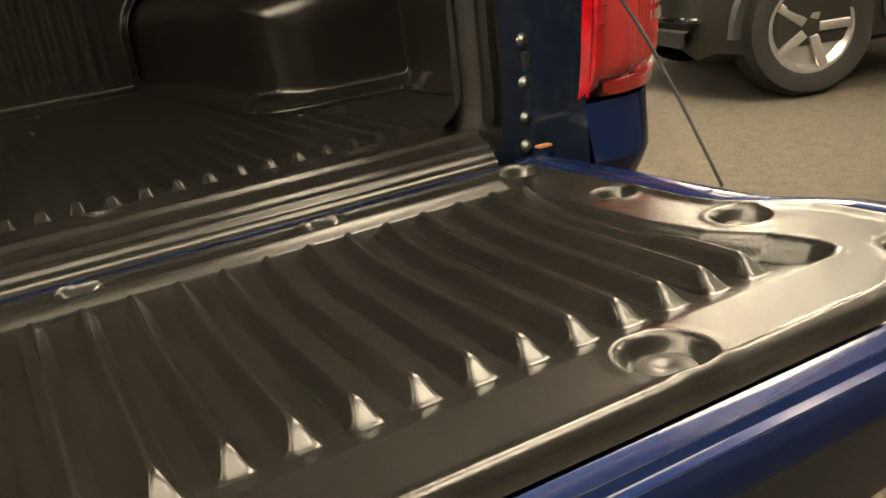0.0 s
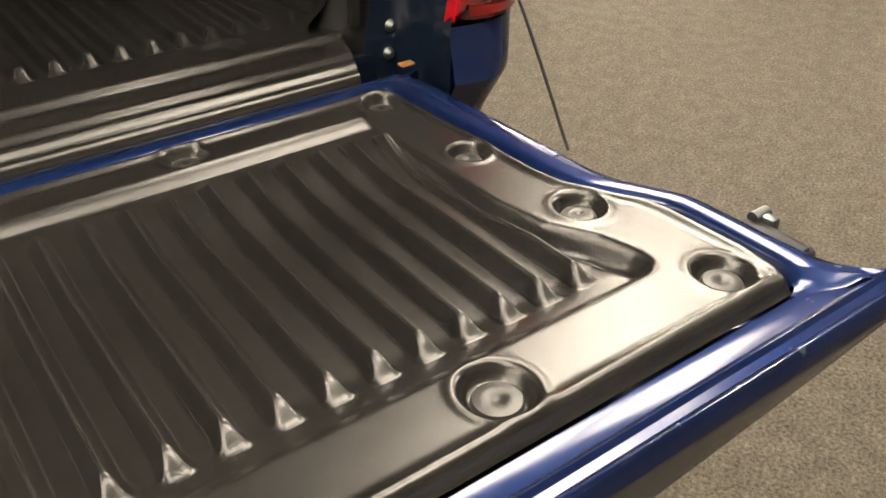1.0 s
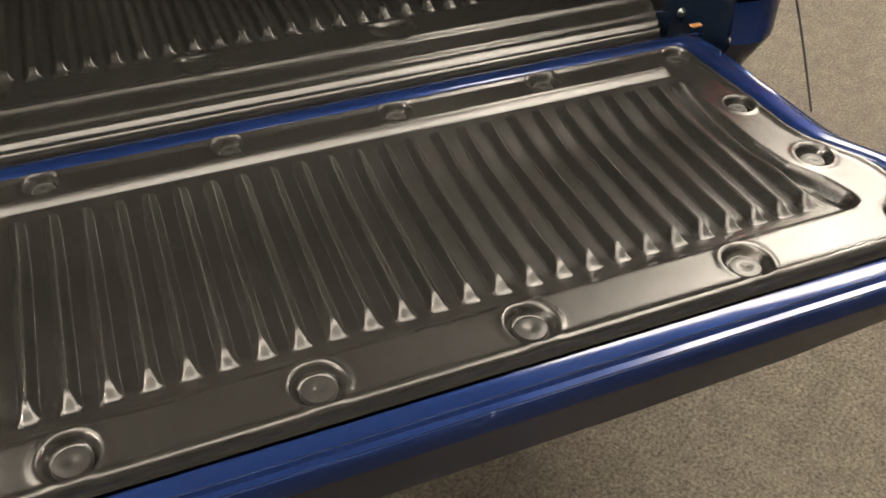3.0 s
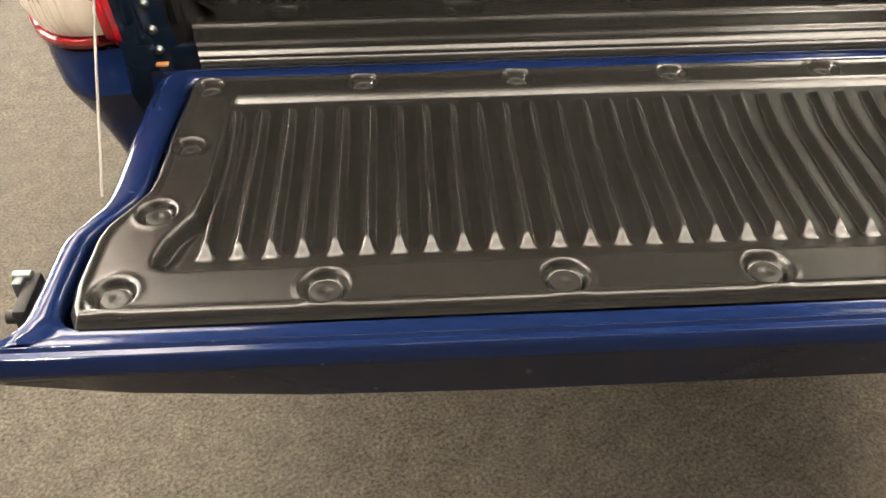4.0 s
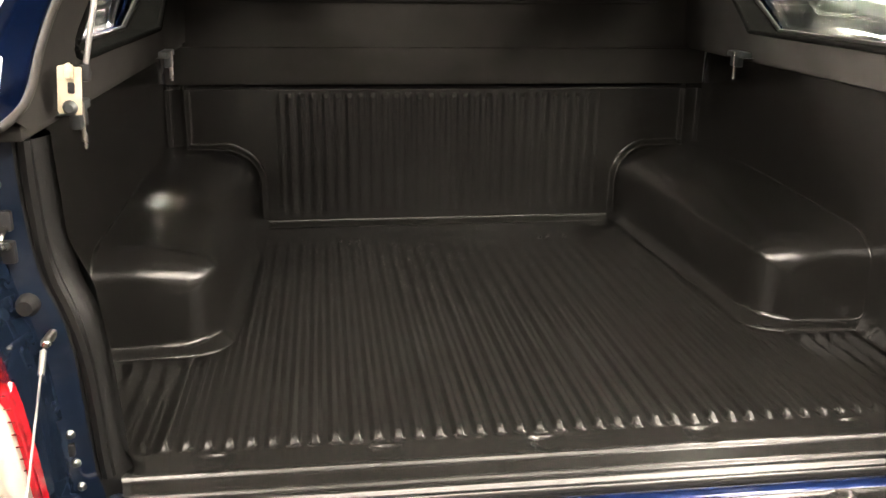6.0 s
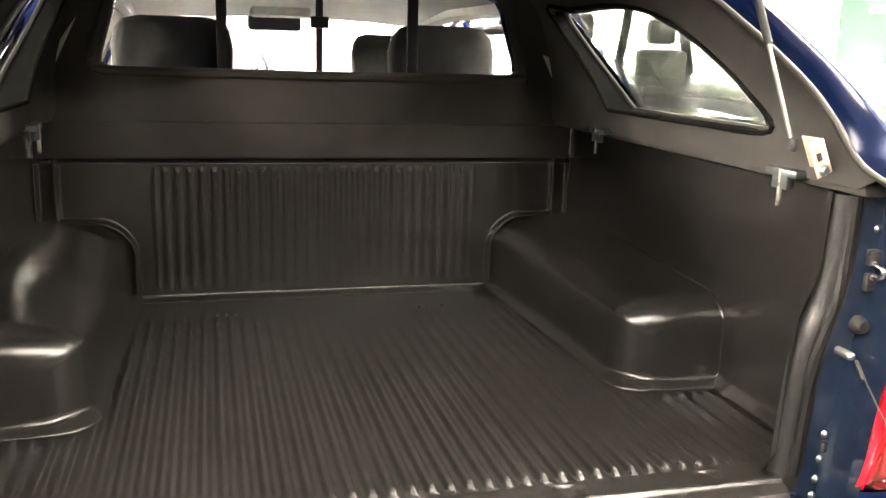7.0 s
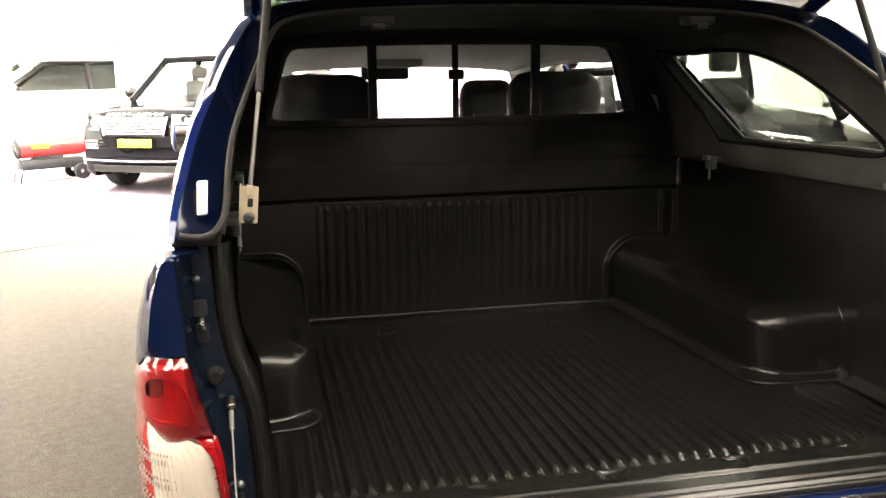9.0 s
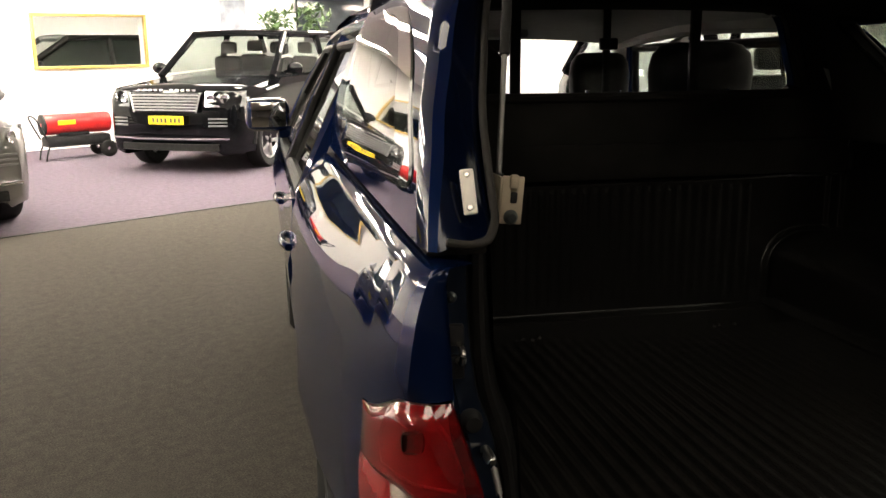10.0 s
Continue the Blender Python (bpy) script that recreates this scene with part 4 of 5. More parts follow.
BELT = 1.235
for s in (-1, 1):
    def skin(y0, y1, z0, z1, ny=6, nz=24):
        rows = []
        for y in zrange(y0, y1, ny):
            taper = .05 * max(0, (y - 3.9) / .9) ** 2
            col = []
            for z in zrange(z0, z1, nz):
                crease = .010 * math.exp(-((z - 1.02) / .025) ** 2)
                col.append((s * (side_x(min(z, 1.20)) + swell(y) + crease - taper), y, z))
            rows.append(col)
        bm = loft(rows)
        r = bmesh.ops.extrude_face_region(bm, geom=bm.faces[:])
        bmesh.ops.translate(bm, vec=(-s * .03, 0, 0), verts=[v for v in r["geom"] if isinstance(v, bmesh.types.BMVert)])
        bmesh.ops.recalc_face_normals(bm, faces=bm.faces)
        return bm

    for name, y0, y1 in (("rear_door", 1.385, 2.33), ("front_door", 2.342, 3.40)):
        door = part(name, skin(y0, y1, .47, BELT), PAINT, cab, "glossy blue cab door")
        hy = y0 + .13
        bm = tube(smooth_line([(s * 1.004, hy - .02, 1.065), (s * 1.018, hy + .02, 1.07), (s * 1.021, hy + .10, 1.07), (s * 1.018, hy + .17, 1.068), (s * 1.004, hy + .21, 1.065)], 5), .012, 10)
        part("door_handle", bm, PAINT, door, "blue pull handle")
        part("belt_trim", tube([(s * (upper_x(BELT) + .004), y0 + .01, BELT + .006), (s * (upper_x(BELT) + .004), y1 - .01, BELT + .006)], .009, 8), RUBBER, door, "black window belt trim")
        # window with frame
        ya, yb = y0 + .05, y1 - .05
        top_b = yb - (.42 if name == "front_door" else .02)
        loop = [(s * upper_x(z), y, z) for y, z in ((ya, BELT + .015), (ya + .03, 1.50), (ya + .06, 1.690), (top_b, 1.690), ((yb + top_b) / 2, 1.50), (yb, BELT + .015))]
        fr = part("window_frame", tube(loop + loop[:1], .020, 8), RUBBER, door, "black window frame")
        bm = bmesh.new()
        bm.faces.new([bm.verts.new((p[0] - s * .004, p[1], p[2])) for p in loop])
        g = part("window_pane", bm, TINT, door, "tinted side glass")
        g.visible_shadow = False
    part("front_wing", skin(3.41, 4.75, .62, 1.10), PAINT, cab)
    part("cab_sill", box((s * .86, 2.35, .44), (.06, 1.95, .10), .02), DARK_PLASTIC, cab, "dark sill step")
    # pillars and roof rail
    for pts in ([(1.392, BELT), (1.392, 1.45), (1.40, 1.72)], [(2.335, BELT), (2.335, 1.45), (2.33, 1.72)], [(3.50, BELT - .02), (3.25, 1.50), (2.97, 1.72)], [(1.39, 1.755), (2.2, 1.765), (3.0, 1.725)]):
        part("pillar", tube(smooth_line([(s * (upper_x(z) - .02), y, z) for y, z in pts], 5), .038, 8), PAINT, cab, "blue painted roof pillar")
        part("pillar_trim", tube(smooth_line([(s * (upper_x(z) - .045), y - .006, z) for y, z in pts], 5), .040, 8), TRIM_LIGHT, cab, "grey inner pillar trim")
    # mirror
    bm = bmesh.new()
    add_box(bm, (s * 1.035, 3.21, 1.385), (.215, .11, .165), .045)
    for v in bm.verts:  # the outer end is slimmer
        v.co.y += .05 * max(0, (abs(v.co.x) - .99) / .13)
    add_box(bm, (s * .95, 3.22, 1.30), (.07, .05, .06), .010)
    mir = part("door_mirror", bm, PAINT, cab, "blue door mirror")
    part("mirror_glass", box((s * 1.028, 3.154, 1.388), (.165, .006, .12), .002), CHROME, mir, "mirror glass")
    # wheels
    for y in (1.0, 4.04):
        m = Matrix.Translation((s * .845, y, .36 + .022 * y)) @ pose(0, 0, 0, 0, s * 90, 0)
        wheel = part("wheel", lathe([(.20, .10), (.24, .115), (.32, .115), (.352, .09), (.36, .05), (.36, -.05), (.352, -.09), (.32, -.115), (.20, -.11)], 40, m), RUBBER, truck, "black tyre on alloy wheel")
        bm = lathe([(0, .07), (.05, .075), (.06, .05), (.17, .06), (.20, .10), (.215, .10), (.21, .0)], 40, m)
        for k in range(6):
            add_box(bm, (0, 0, 0), (.03, .17, .03), .006, m @ pose(0, 0, 0, 0, 0, 60 * k) @ Matrix.Translation((0, .11, .075)))
        part("rim", bm, RIM, wheel, "six-spoke alloy rim")
rows = [[(x, y, z - .05 * (abs(x) / .72) ** 3) for x in zrange(-.72, .72, 15)] for y, z in ((1.385, 1.832), (1.6, 1.850), (2.2, 1.855), (2.7, 1.835), (2.98, 1.785))]
part("cab_roof", loft(rows), PAINT, cab, "glossy blue cab roof")
part("roof_lining", loft([[(x, y, z - .04 * (abs(x) / .72) ** 3) for x in zrange(-.71, .71, 11)] for y, z in ((1.415, 1.792), (2.2, 1.795), (2.6, 1.77), (2.95, 1.735))]), TRIM_LIGHT, cab, "grey roof lining")
rows = [[(x * k, y - .10 * (abs(x) / .8) ** 2, z) for x in zrange(-.80, .80, 15)] for y, z, k in ((3.03, 1.74, .86), (3.30, 1.50, .98), (3.60, 1.22, 1.10))]
ws = part("windscreen", loft(rows), GLASS, cab, "clear windscreen")
ws.visible_shadow = False
rows = [[(x * k, y, z - .06 * (abs(x) / .85) ** 2.5) for x in zrange(-.85, .85, 15)] for y, z, k in ((3.60, 1.205, 1.04), (3.9, 1.18, 1.02), (4.4, 1.12, 1.0), (4.75, 1.03, .95), (4.85, .95, .92), (4.88, .55, .92))]
part("bonnet", loft(rows), PAINT, cab, "blue bonnet")
part("dashboard", loft([[(x, y, z) for x in zrange(-.85, .85, 9)] for y, z in ((3.60, 1.20), (3.30, 1.205), (3.12, 1.16), (3.05, 1.02), (3.08, .80))]), DASH, cab, "dark dashboard")
part("cab_floor", box((0, 2.4, .50), (1.75, 2.2, .06)), DASH, cab)
bm = tube([(x, 2.90, z) for x, z in [(.40 + .18 * math.cos(a), 1.13 + .17 * math.sin(a)) for a in [2 * math.pi * k / 24 for k in range(25)]]], .014, 8)
part("steering_wheel", bm, DASH, cab, "dark steering wheel")
part("interior_mirror", box((-.03, 2.93, 1.712), (.25, .03, .078), .016), DASH, cab, "interior mirror")


def seat(x, y, w, rear):
    ob = empty("rear_seat" if rear else "front_seat")
    ob.parent = cab
    tagged(ob, "dark cloth seat with headrest")
    top = 1.445 if rear else 1.42
    rows = []
    for z, k in ((.85, 1.0), (1.1, 1.0), (top - .10, .98), (top - .02, .92), (top, .80)):
        d = .11 if z < top else .06
        yy = y - .18 * (z - .85)
        rows.append([(x - w * k / 2, yy, z), (x - w * k / 2 + .03, yy - d / 2, z), (x + w * k / 2 - .03, yy - d / 2, z), (x + w * k / 2, yy, z), (x + w * k / 2 - .03, yy + d / 2, z), (x - w * k / 2 + .03, yy + d / 2, z)])
    part("backrest", loft(rows, closed=True, caps=True), SEAT, ob)
    yy = y - .18 * (top - .85) - .01
    hw = .39 if rear else .27
    rows = []
    for z, k in ((top + .03, .82), (top + .06, .97), (top + .15, 1.0), (top + .205, .93), (top + .235, .78), (top + .245, .55)):
        d = .055 if z < top + .22 else .035
        rows.append([(x + hw / 2 * k * math.copysign(abs(math.cos(a)) ** .5, math.cos(a)), yy + d * math.copysign(abs(math.sin(a)) ** .7, math.sin(a)), z) for a in [2 * math.pi * i / 20 for i in range(20)]])
    part("headrest", loft(rows, closed=True, caps=True), SEAT, ob, "padded headrest")
    for dx in (-.07, .07):
        part("headrest_post", cyl((x + dx * 1.1, yy - .058, top + .02), (x + dx * 1.1, yy - .058, top + .085), .006, 8), CHROME, ob)
    part("cushion", box((x, y + .25, .86), (w, .48, .14), .04), SEAT, ob)


for x in (-.45, .465):
    seat(x, 1.80, .60, True)
for x in (-.40, .40):
    seat(x, 2.62, .52, False)

part("roof_console", box((-.02, 2.72, 1.752), (.26, .22, .045), .018), TRIM_LIGHT, cab, "grey roof console above the mirror")

# ================= the showroom =================
ROOM = pose(-.466, .27, 0, 0, 0, ROOM_TURN)
U0, U1, V0, V1 = -9.0, 13.0, -7.0, 14.2
SEAM = 7.45


def slab(name, u0, u1, v0, v1, z0, z1, mat, label, category, kind="structure"):
    bm = box(((u0 + u1) / 2, (v0 + v1) / 2, (z0 + z1) / 2), (u1 - u0, v1 - v0, z1 - z0))
    ob = part(name, bm, mat, None, label, smooth=False)
    ob.matrix_basis = ROOM.copy()
    return tagged(ob, category=category, kind=kind)


slab("floor", U0, U1, V0, SEAM, -.10, 0, GREY_CARPET, "speckled charcoal grey carpet floor", "floor")
slab("floor_far", U0, U1, SEAM, V1, -.10, .0, PURPLE_CARPET, "mauve carpet floor of the far half", "floor")
slab("trim", U0, U1, SEAM - .015, SEAM + .015, 0.0005, .006, DARK_PLASTIC, "dark carpet joining strip", "trim")
slab("ceiling", U0 - .2, U1 + .2, V0 - .2, V1 + .2, CEILING, CEILING + .15, CEIL, "off-white suspended ceiling", "ceiling")
slab("wall_west", U0 - .2, U0, V0, V1, 0, CEILING, DARK_WALL, "unseen wall, made dark grey to deepen reflections", "wall")
slab("wall_east", U1, U1 + .2, V0, V1, 0, CEILING, WALL, "plain white painted wall", "wall")
slab("wall_south", U0 - .2, U1 + .2, V0 - .2, V0, 0, CEILING, DARK_WALL, "unseen wall, made dark grey to deepen reflections", "wall")
# back wall with the internal window
WU0, WU1, WZ0, WZ1 = 3.52, 5.33, 1.33, 2.12
bm = bmesh.new()
for u0, u1, z0, z1 in ((U0 - .2, WU0, 0, CEILING), (WU1, U1 + .2, 0, CEILING), (WU0, WU1, 0, WZ0), (WU0, WU1, WZ1, CEILING)):
    add_box(bm, ((u0 + u1) / 2, V1 + .1, (z0 + z1) / 2), (u1 - u0, .2, z1 - z0))
bmesh.ops.remove_doubles(bm, verts=bm.verts, dist=1e-4)
wall = part("wall_north", bm, WALL, None, "white painted wall with an internal window", smooth=False)
wall.matrix_basis = ROOM.copy()
tagged(wall, category="wall", kind="structure")
win = empty("window_1", ROOM.copy())
tagged(win, "internal window in a yellow pine frame", "window", kind="structure")
for c, sz in ((((WU0 + WU1) / 2, V1 - .01, WZ0 - .02), (WU1 - WU0 + .09, .08, .045)), (((WU0 + WU1) / 2, V1 - .01, WZ1 + .02), (WU1 - WU0 + .09, .08, .045)),
              ((WU0 - .02, V1 - .01, (WZ0 + WZ1) / 2), (.045, .08, WZ1 - WZ0)), ((WU1 + .02, V1 - .01, (WZ0 + WZ1) / 2), (.045, .08, WZ1 - WZ0))):
    part("window_frame", box(c, sz, .006), PINE, win, "varnished pine frame")
pane = part("pane", box(((WU0 + WU1) / 2, V1 + .08, (WZ0 + WZ1) / 2), (WU1 - WU0, .006, WZ1 - WZ0)), GLASS, win)
pane.visible_shadow = False
# the room behind the window
slab("wall_beyond", U0, U1, V1 + 5.0, V1 + 5.2, 0, CEILING, WALL, "white wall of the room beyond", "wall")
slab("floor_beyond", U0, U1, V1 + .2, V1 + 5.0, -.1, 0, GREY_CARPET, "grey carpet of the room beyond", "floor")

# ceiling lights: tube battens over the near half, bright panels over the far half
def batten(m):
    ob = tagged(empty("ceiling_batten", m), "white ceiling batten with two fluorescent tubes", "ceiling light", "tube battens on the ceiling")
    part("tray", box((0, 0, -.185), (1.56, .09, .05), .012), WALL, ob, smooth=False)
    for x in (-.5, .5):
        part("hanger", cyl((x, 0, 0), (x, 0, -.17), .006, 8), STEEL, ob)
    for y in (-.055, .055):
        part("tube", cyl((-.74, y, -.225), (.74, y, -.225), .017, 14), PANEL, ob, "glowing white tube")
    for x in (-.755, .755):
        part("tube_holder", box((x, 0, -.215), (.03, .15, .05), .005), WALL, ob)
    return ob


first = None
for u, v in ((4.2, -3.4), (-6.0, .9), (-3.2, .9), (4.4, .9), (8.0, .9), (-6.0, 4.6), (-2.8, 4.6), (2.2, 4.9), (6.2, 4.6), (10.0, 4.6), (10.5, -1.5)):
    m = ROOM @ Matrix.Translation((u, v, CEILING))
    first = batten(m) if first is None else (copy_thing(first, m), first)[1]
first = None
SPOTS = [(1.87, -.82), (3.22, -.82), (3.22, .38), (-1.33, -.64), (-.206, -1.29), (.919, -1.94), (-.63, 1.23), (-2.03, 1.23), (-.63, 2.53)]
for u, v in [(U0 + 1.6 + i * 2.7, v) for i in range(8) for v in (7.9, 10.4, 12.8, 17.6)] + SPOTS:
        m = ROOM @ Matrix.Translation((u, v, CEILING))
        if first is None:
            first = tagged(empty("ceiling_light", m), "recessed white fluorescent light panel", "ceiling light", "ceiling light panels in rows")
            bm = bmesh.new()
            for c, sz in (((0, .305, -.012), (1.26, .03, .026)), ((0, -.305, -.012), (1.26, .03, .026)), ((.615, 0, -.012), (.03, .58, .026)), ((-.615, 0, -.012), (.03, .58, .026))):
                add_box(bm, c, sz, .003)
            part("frame", bm, WALL, first)
            glow = part("diffuser", box((0, 0, -.006), (1.20, .58, .008)), BRIGHT_PANEL, first)
            dim = glow.data.copy()
            dim.materials[0] = SOFT_PANEL
            mid = glow.data.copy()
            mid.materials[0] = MID_PANEL
            low = glow.data.copy()
            low.materials[0] = DIM_PANEL
            warm = glow.data.copy()
            warm.materials[0] = SIDE_PANEL
        else:
            lamp = copy_thing(first, m)
            if v < 5:  # the panels over the truck are dimmed
                for ob in lamp.children:
                    if ob.data.name.startswith("diffuser"):
                        ob.data = warm if u > 1.5 else low if (u, v) == SPOTS[4] else mid if abs(v + .577 * u + 1.41) < .1 else dim


# ---- parked cars ----
def car(name, m, L, w, h, belt, hood, paint, label, nose=1.0, screen=1.15, back=.5, plate=True, tall_grille=True, plate_z=.60, glass=None, bright=None, lens=None, rows_of_seats=2):
    """A parked car, nose towards -y, standing on z = 0."""
    ob = tagged(empty(name, m), label, "car")
    hw = w / 2

    def bow(x):
        return .16 * (abs(x) / hw) ** 3  # the nose is rounded in plan
    stations = [(0.0, .86, .30, hood - .22), (.05, .93, .24, hood - .08), (.18, .975, .22, hood - .02), (.55, 1.0, .22, hood), (nose + .35, 1.0, .22, belt), (L * .5, 1.0, .22, belt + .01), (L - .5, .99, .24, belt + .03), (L - .12, .95, .28, belt), (L, .88, .34, belt - .12)]
    rows = []
    for y, k, z0, z1 in stations:
        a = hw * k
        sect = [(a * .80, z0), (a * .97, z0 + .05), (a, z0 + .25), (a, z0 + (z1 - z0) * .60), (a * .985, z1 - .12), (a * .93, z1 - .03), (a * .80, z1), (0, z1 + .02)]
        f = max(0.0, 1 - y / .6)
        rows.append([(x, y + f * bow(x), z) for x, z in sect] + [(-x, y + f * bow(x), z) for x, z in sect[-2::-1]])
    body = part("body", loft(rows, caps=True), paint, ob)
    # roof and glass
    y0, y1, y2, y3 = nose + .20, nose + screen, L - back - .35, L - .12
    rh = hw * .76
    roof = [[(x, y, z - .05 * (abs(x) / rh) ** 3) for x in zrange(-rh * k, rh * k, 11)] for y, z, k in ((y1 - .04, h - .045, .98), (y1 + .3, h - .01, 1), ((y1 + y2) / 2, h, 1), (y2, h - .03, .98))]
    part("roof", loft(roof), paint, ob)
    b = hw * .92
    quads = {"windscreen": [(-b * .96, y0, belt), (b * .96, y0, belt), (rh * .94, y1, h - .06), (-rh * .94, y1, h - .06)],
             "rear_screen": [(-b * .9, y3, belt + .03), (b * .9, y3, belt + .03), (rh * .9, y2, h - .05), (-rh * .9, y2, h - .05)]}
    ym = (y1 + y2) / 2
    for s in (-1, 1):
        quads[f"side{s}a"] = [(s * b, y0 + .22, belt + .02), (s * b, ym - .05, belt + .02), (s * rh, ym - .05, h - .09), (s * rh, y1 + .06, h - .09)]
        quads[f"side{s}b"] = [(s * b, ym + .05, belt + .02), (s * b, y3 - .25, belt + .03), (s * rh, y2 - .06, h - .09), (s * rh, ym + .05, h - .09)]
    for key, q in quads.items():
        bm = bmesh.new()
        bm.faces.new([bm.verts.new(p) for p in q])
        g = part("windscreen" if key == "windscreen" else "rear_screen" if key == "rear_screen" else "side_glass", bm, glass or CAR_GLASS, ob, smooth=False)
        g.visible_shadow = False
    for s in (-1, 1):
        for p in ([(b * .97, y0, belt - .01), (rh * .97, y1, h - .055)], [(b, ym, belt), (rh, ym, h - .07)], [(b * .97, y3 - .10, belt), (rh * .96, y2, h - .06)], [(rh, y1, h - .06), (rh, y2, h - .065)]):
            part("pillar", tube([(s * x, y, z) for x, y, z in p], .05, 8), paint, ob)
        for yy in (nose * .85, L - .95):
            mm = Matrix.Translation((s * (hw - .115), yy, .36)) @ pose(0, 0, 0, 0, s * 90, 0)
            wheel = part("wheel", lathe([(.22, .10), (.25, .12), (.33, .12), (.355, .09), (.36, .05), (.36, -.09), (.33, -.115), (.22, -.11)], 32, mm), RUBBER, ob)
            bm = lathe([(0, .085), (.06, .09), (.07, .07), (.19, .075), (.22, .11), (.235, .11), (.23, 0)], 32, mm)
            for k in range(5):
                add_box(bm, (0, 0, 0), (.05, .17, .03), .006, mm @ pose(0, 0, 0, 0, 0, 72 * k) @ Matrix.Translation((0, .13, .095)))
            part("rim", bm, RIM, wheel)
            rows = [[(s * (hw + d), yy + r * math.cos(a), .36 + r * math.sin(a)) for a in [math.pi * k / 16 for k in range(17)]] for d, r in ((-.12, .39), (.006, .39), (.010, .43), (-.02, .45))]
            part("arch_trim", loft(rows), DARK_PLASTIC, wheel)
        bm = bmesh.new()
        bmesh.ops.create_uvsphere(bm, u_segments=16, v_segments=10, radius=1.0)
        bmesh.ops.transform(bm, matrix=Matrix.Translation((s * (hw + .10), y0 + .30, belt + .10)) @ Matrix.Diagonal((.12, .07, .085, 1)), verts=bm.verts)
        add_box(bm, (s * (hw - .01), y0 + .32, belt + .05), (.12, .04, .04), .008)
        part("door_mirror", bm, paint, ob)
        # headlamp wraps the corner
        rows = [[(s * x, y - (.05 - .05 * (z - lz) / lh), z) for x, y in ((hw * .56, .050 + .028), (hw * .70, .056 + .055), (hw * .82, .07 + .085), (hw * .90, .11 + .11), (hw * .965, .20 + .11), (hw * .985, .30 + .08))] for lz, lh in ((hood - .27, .20),) for z in zrange(lz, lz + lh, 6)]
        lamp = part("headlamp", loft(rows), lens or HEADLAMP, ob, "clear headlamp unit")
        for k, x in enumerate((.64, .80)):
            part("lamp_ring", lathe([(0, -.004), (.038, .006), (.05, .014), (.058, 0)], 20, pose(s * hw * x, .055 + .05 * k, hood - .165, 90, 0, s * (15 + 18 * k))), CHROME, lamp)
        for k in range(3):
            rows = [[(s * x, bow(x) - .006 + d, .63 + .045 * k + z) for x in zrange(hw * .60, hw * .84, 6)] for d, z in ((.02, -.011), (0, -.009), (0, .009), (.02, .011))]
            part("bumper_vent", loft(rows), bright or GRILLE, ob, "silver bumper vent bar")
    part("roof_header", tube(smooth_line([(x, y1 - .02, h - .045 - .02 * (x / rh) ** 2) for x in zrange(-rh, rh, 5)], 4), .05, 8), paint, ob)
    # seats seen through the glass
    for s in (-1, 1):
        for yy in (y0 + 1.15, y0 + 2.0)[:rows_of_seats]:
            bm = box((s * hw * .42, yy, belt - .12), (.46, .12, .70), .05)
            add_box(bm, (s * hw * .42, yy + .03, belt + .36), (.26, .10, .18), .04)
            part("seat", bm, SEAT, ob)
    part("dashboard", box((0, y0 + .42, belt - .08), (hw * 1.7, .35, .16), .04), DASH, ob)
    gh = .23 if tall_grille else .16
    gz = hood - .215
    rows = [[(x * k, y, z) for x in zrange(-hw * .52, hw * .52, 9)] for y, z, k in ((.05, gz - gh / 2 - .02, .86), (-.012, gz - gh / 2, .88), (-.004, gz, .97), (.018, gz + gh / 2, 1.02), (.06, gz + gh / 2 + .015, 1.02))]
    grille = part("grille", loft(rows), DARK_PLASTIC, ob)
    for k in range(6):
        f = (k + .5) / 6
        part("grille_bar", box((0, -.014 + .026 * f, gz - gh / 2 + gh * f), (hw * (.90 + .08 * f), .022, gh / 6 * .55), .004), bright or GRILLE, grille, "silver grille bar")
    for s in (-1, 1):
        part("grille_edge", tube([(s * hw * .455, -.018, gz - gh / 2 - .01), (s * hw * .52, .012, gz + gh / 2 + .01)], .012, 8), bright or GRILLE, grille)
    part("lower_intake", loft([[(x, bow(x) - .004 + d, z) for x in zrange(-hw * .72, hw * .72, 13)] for d, z in ((.03, .30), (0, .31), (0, .39), (.03, .40))]), RUBBER, ob)
    part("bumper_strip", tube(smooth_line([(x, bow(x) - .012, .455 + .01 * abs(x)) for x in zrange(-hw * .86, hw * .86, 11)], 5), .016, 8), CHROME, ob, "bright bumper strip")
    if plate:
        pl = part("number_plate", box((0, -.004, plate_z), (.52, .014, .112), .004), YELLOW_PLATE, ob, "yellow number plate")
        for k in range(7):
            part("plate_bar", box((-.18 + .06 * k + (.02 if k > 3 else 0), -.012, plate_z), (.034, .003, .060)), PLATE_INK, pl)
    return ob


suv = car("black_suv", pose(-2.266, 10.95, 0, 0, 0, -28), 4.95, 2.0, 1.86, 1.22, 1.14, BLACK_PAINT, "black luxury off-road car with silver grille, parked facing forwards", nose=1.1, screen=.95, plate_z=.70, glass=TINT)
def bow_suv(x):
    return .14 * abs(x) ** 3


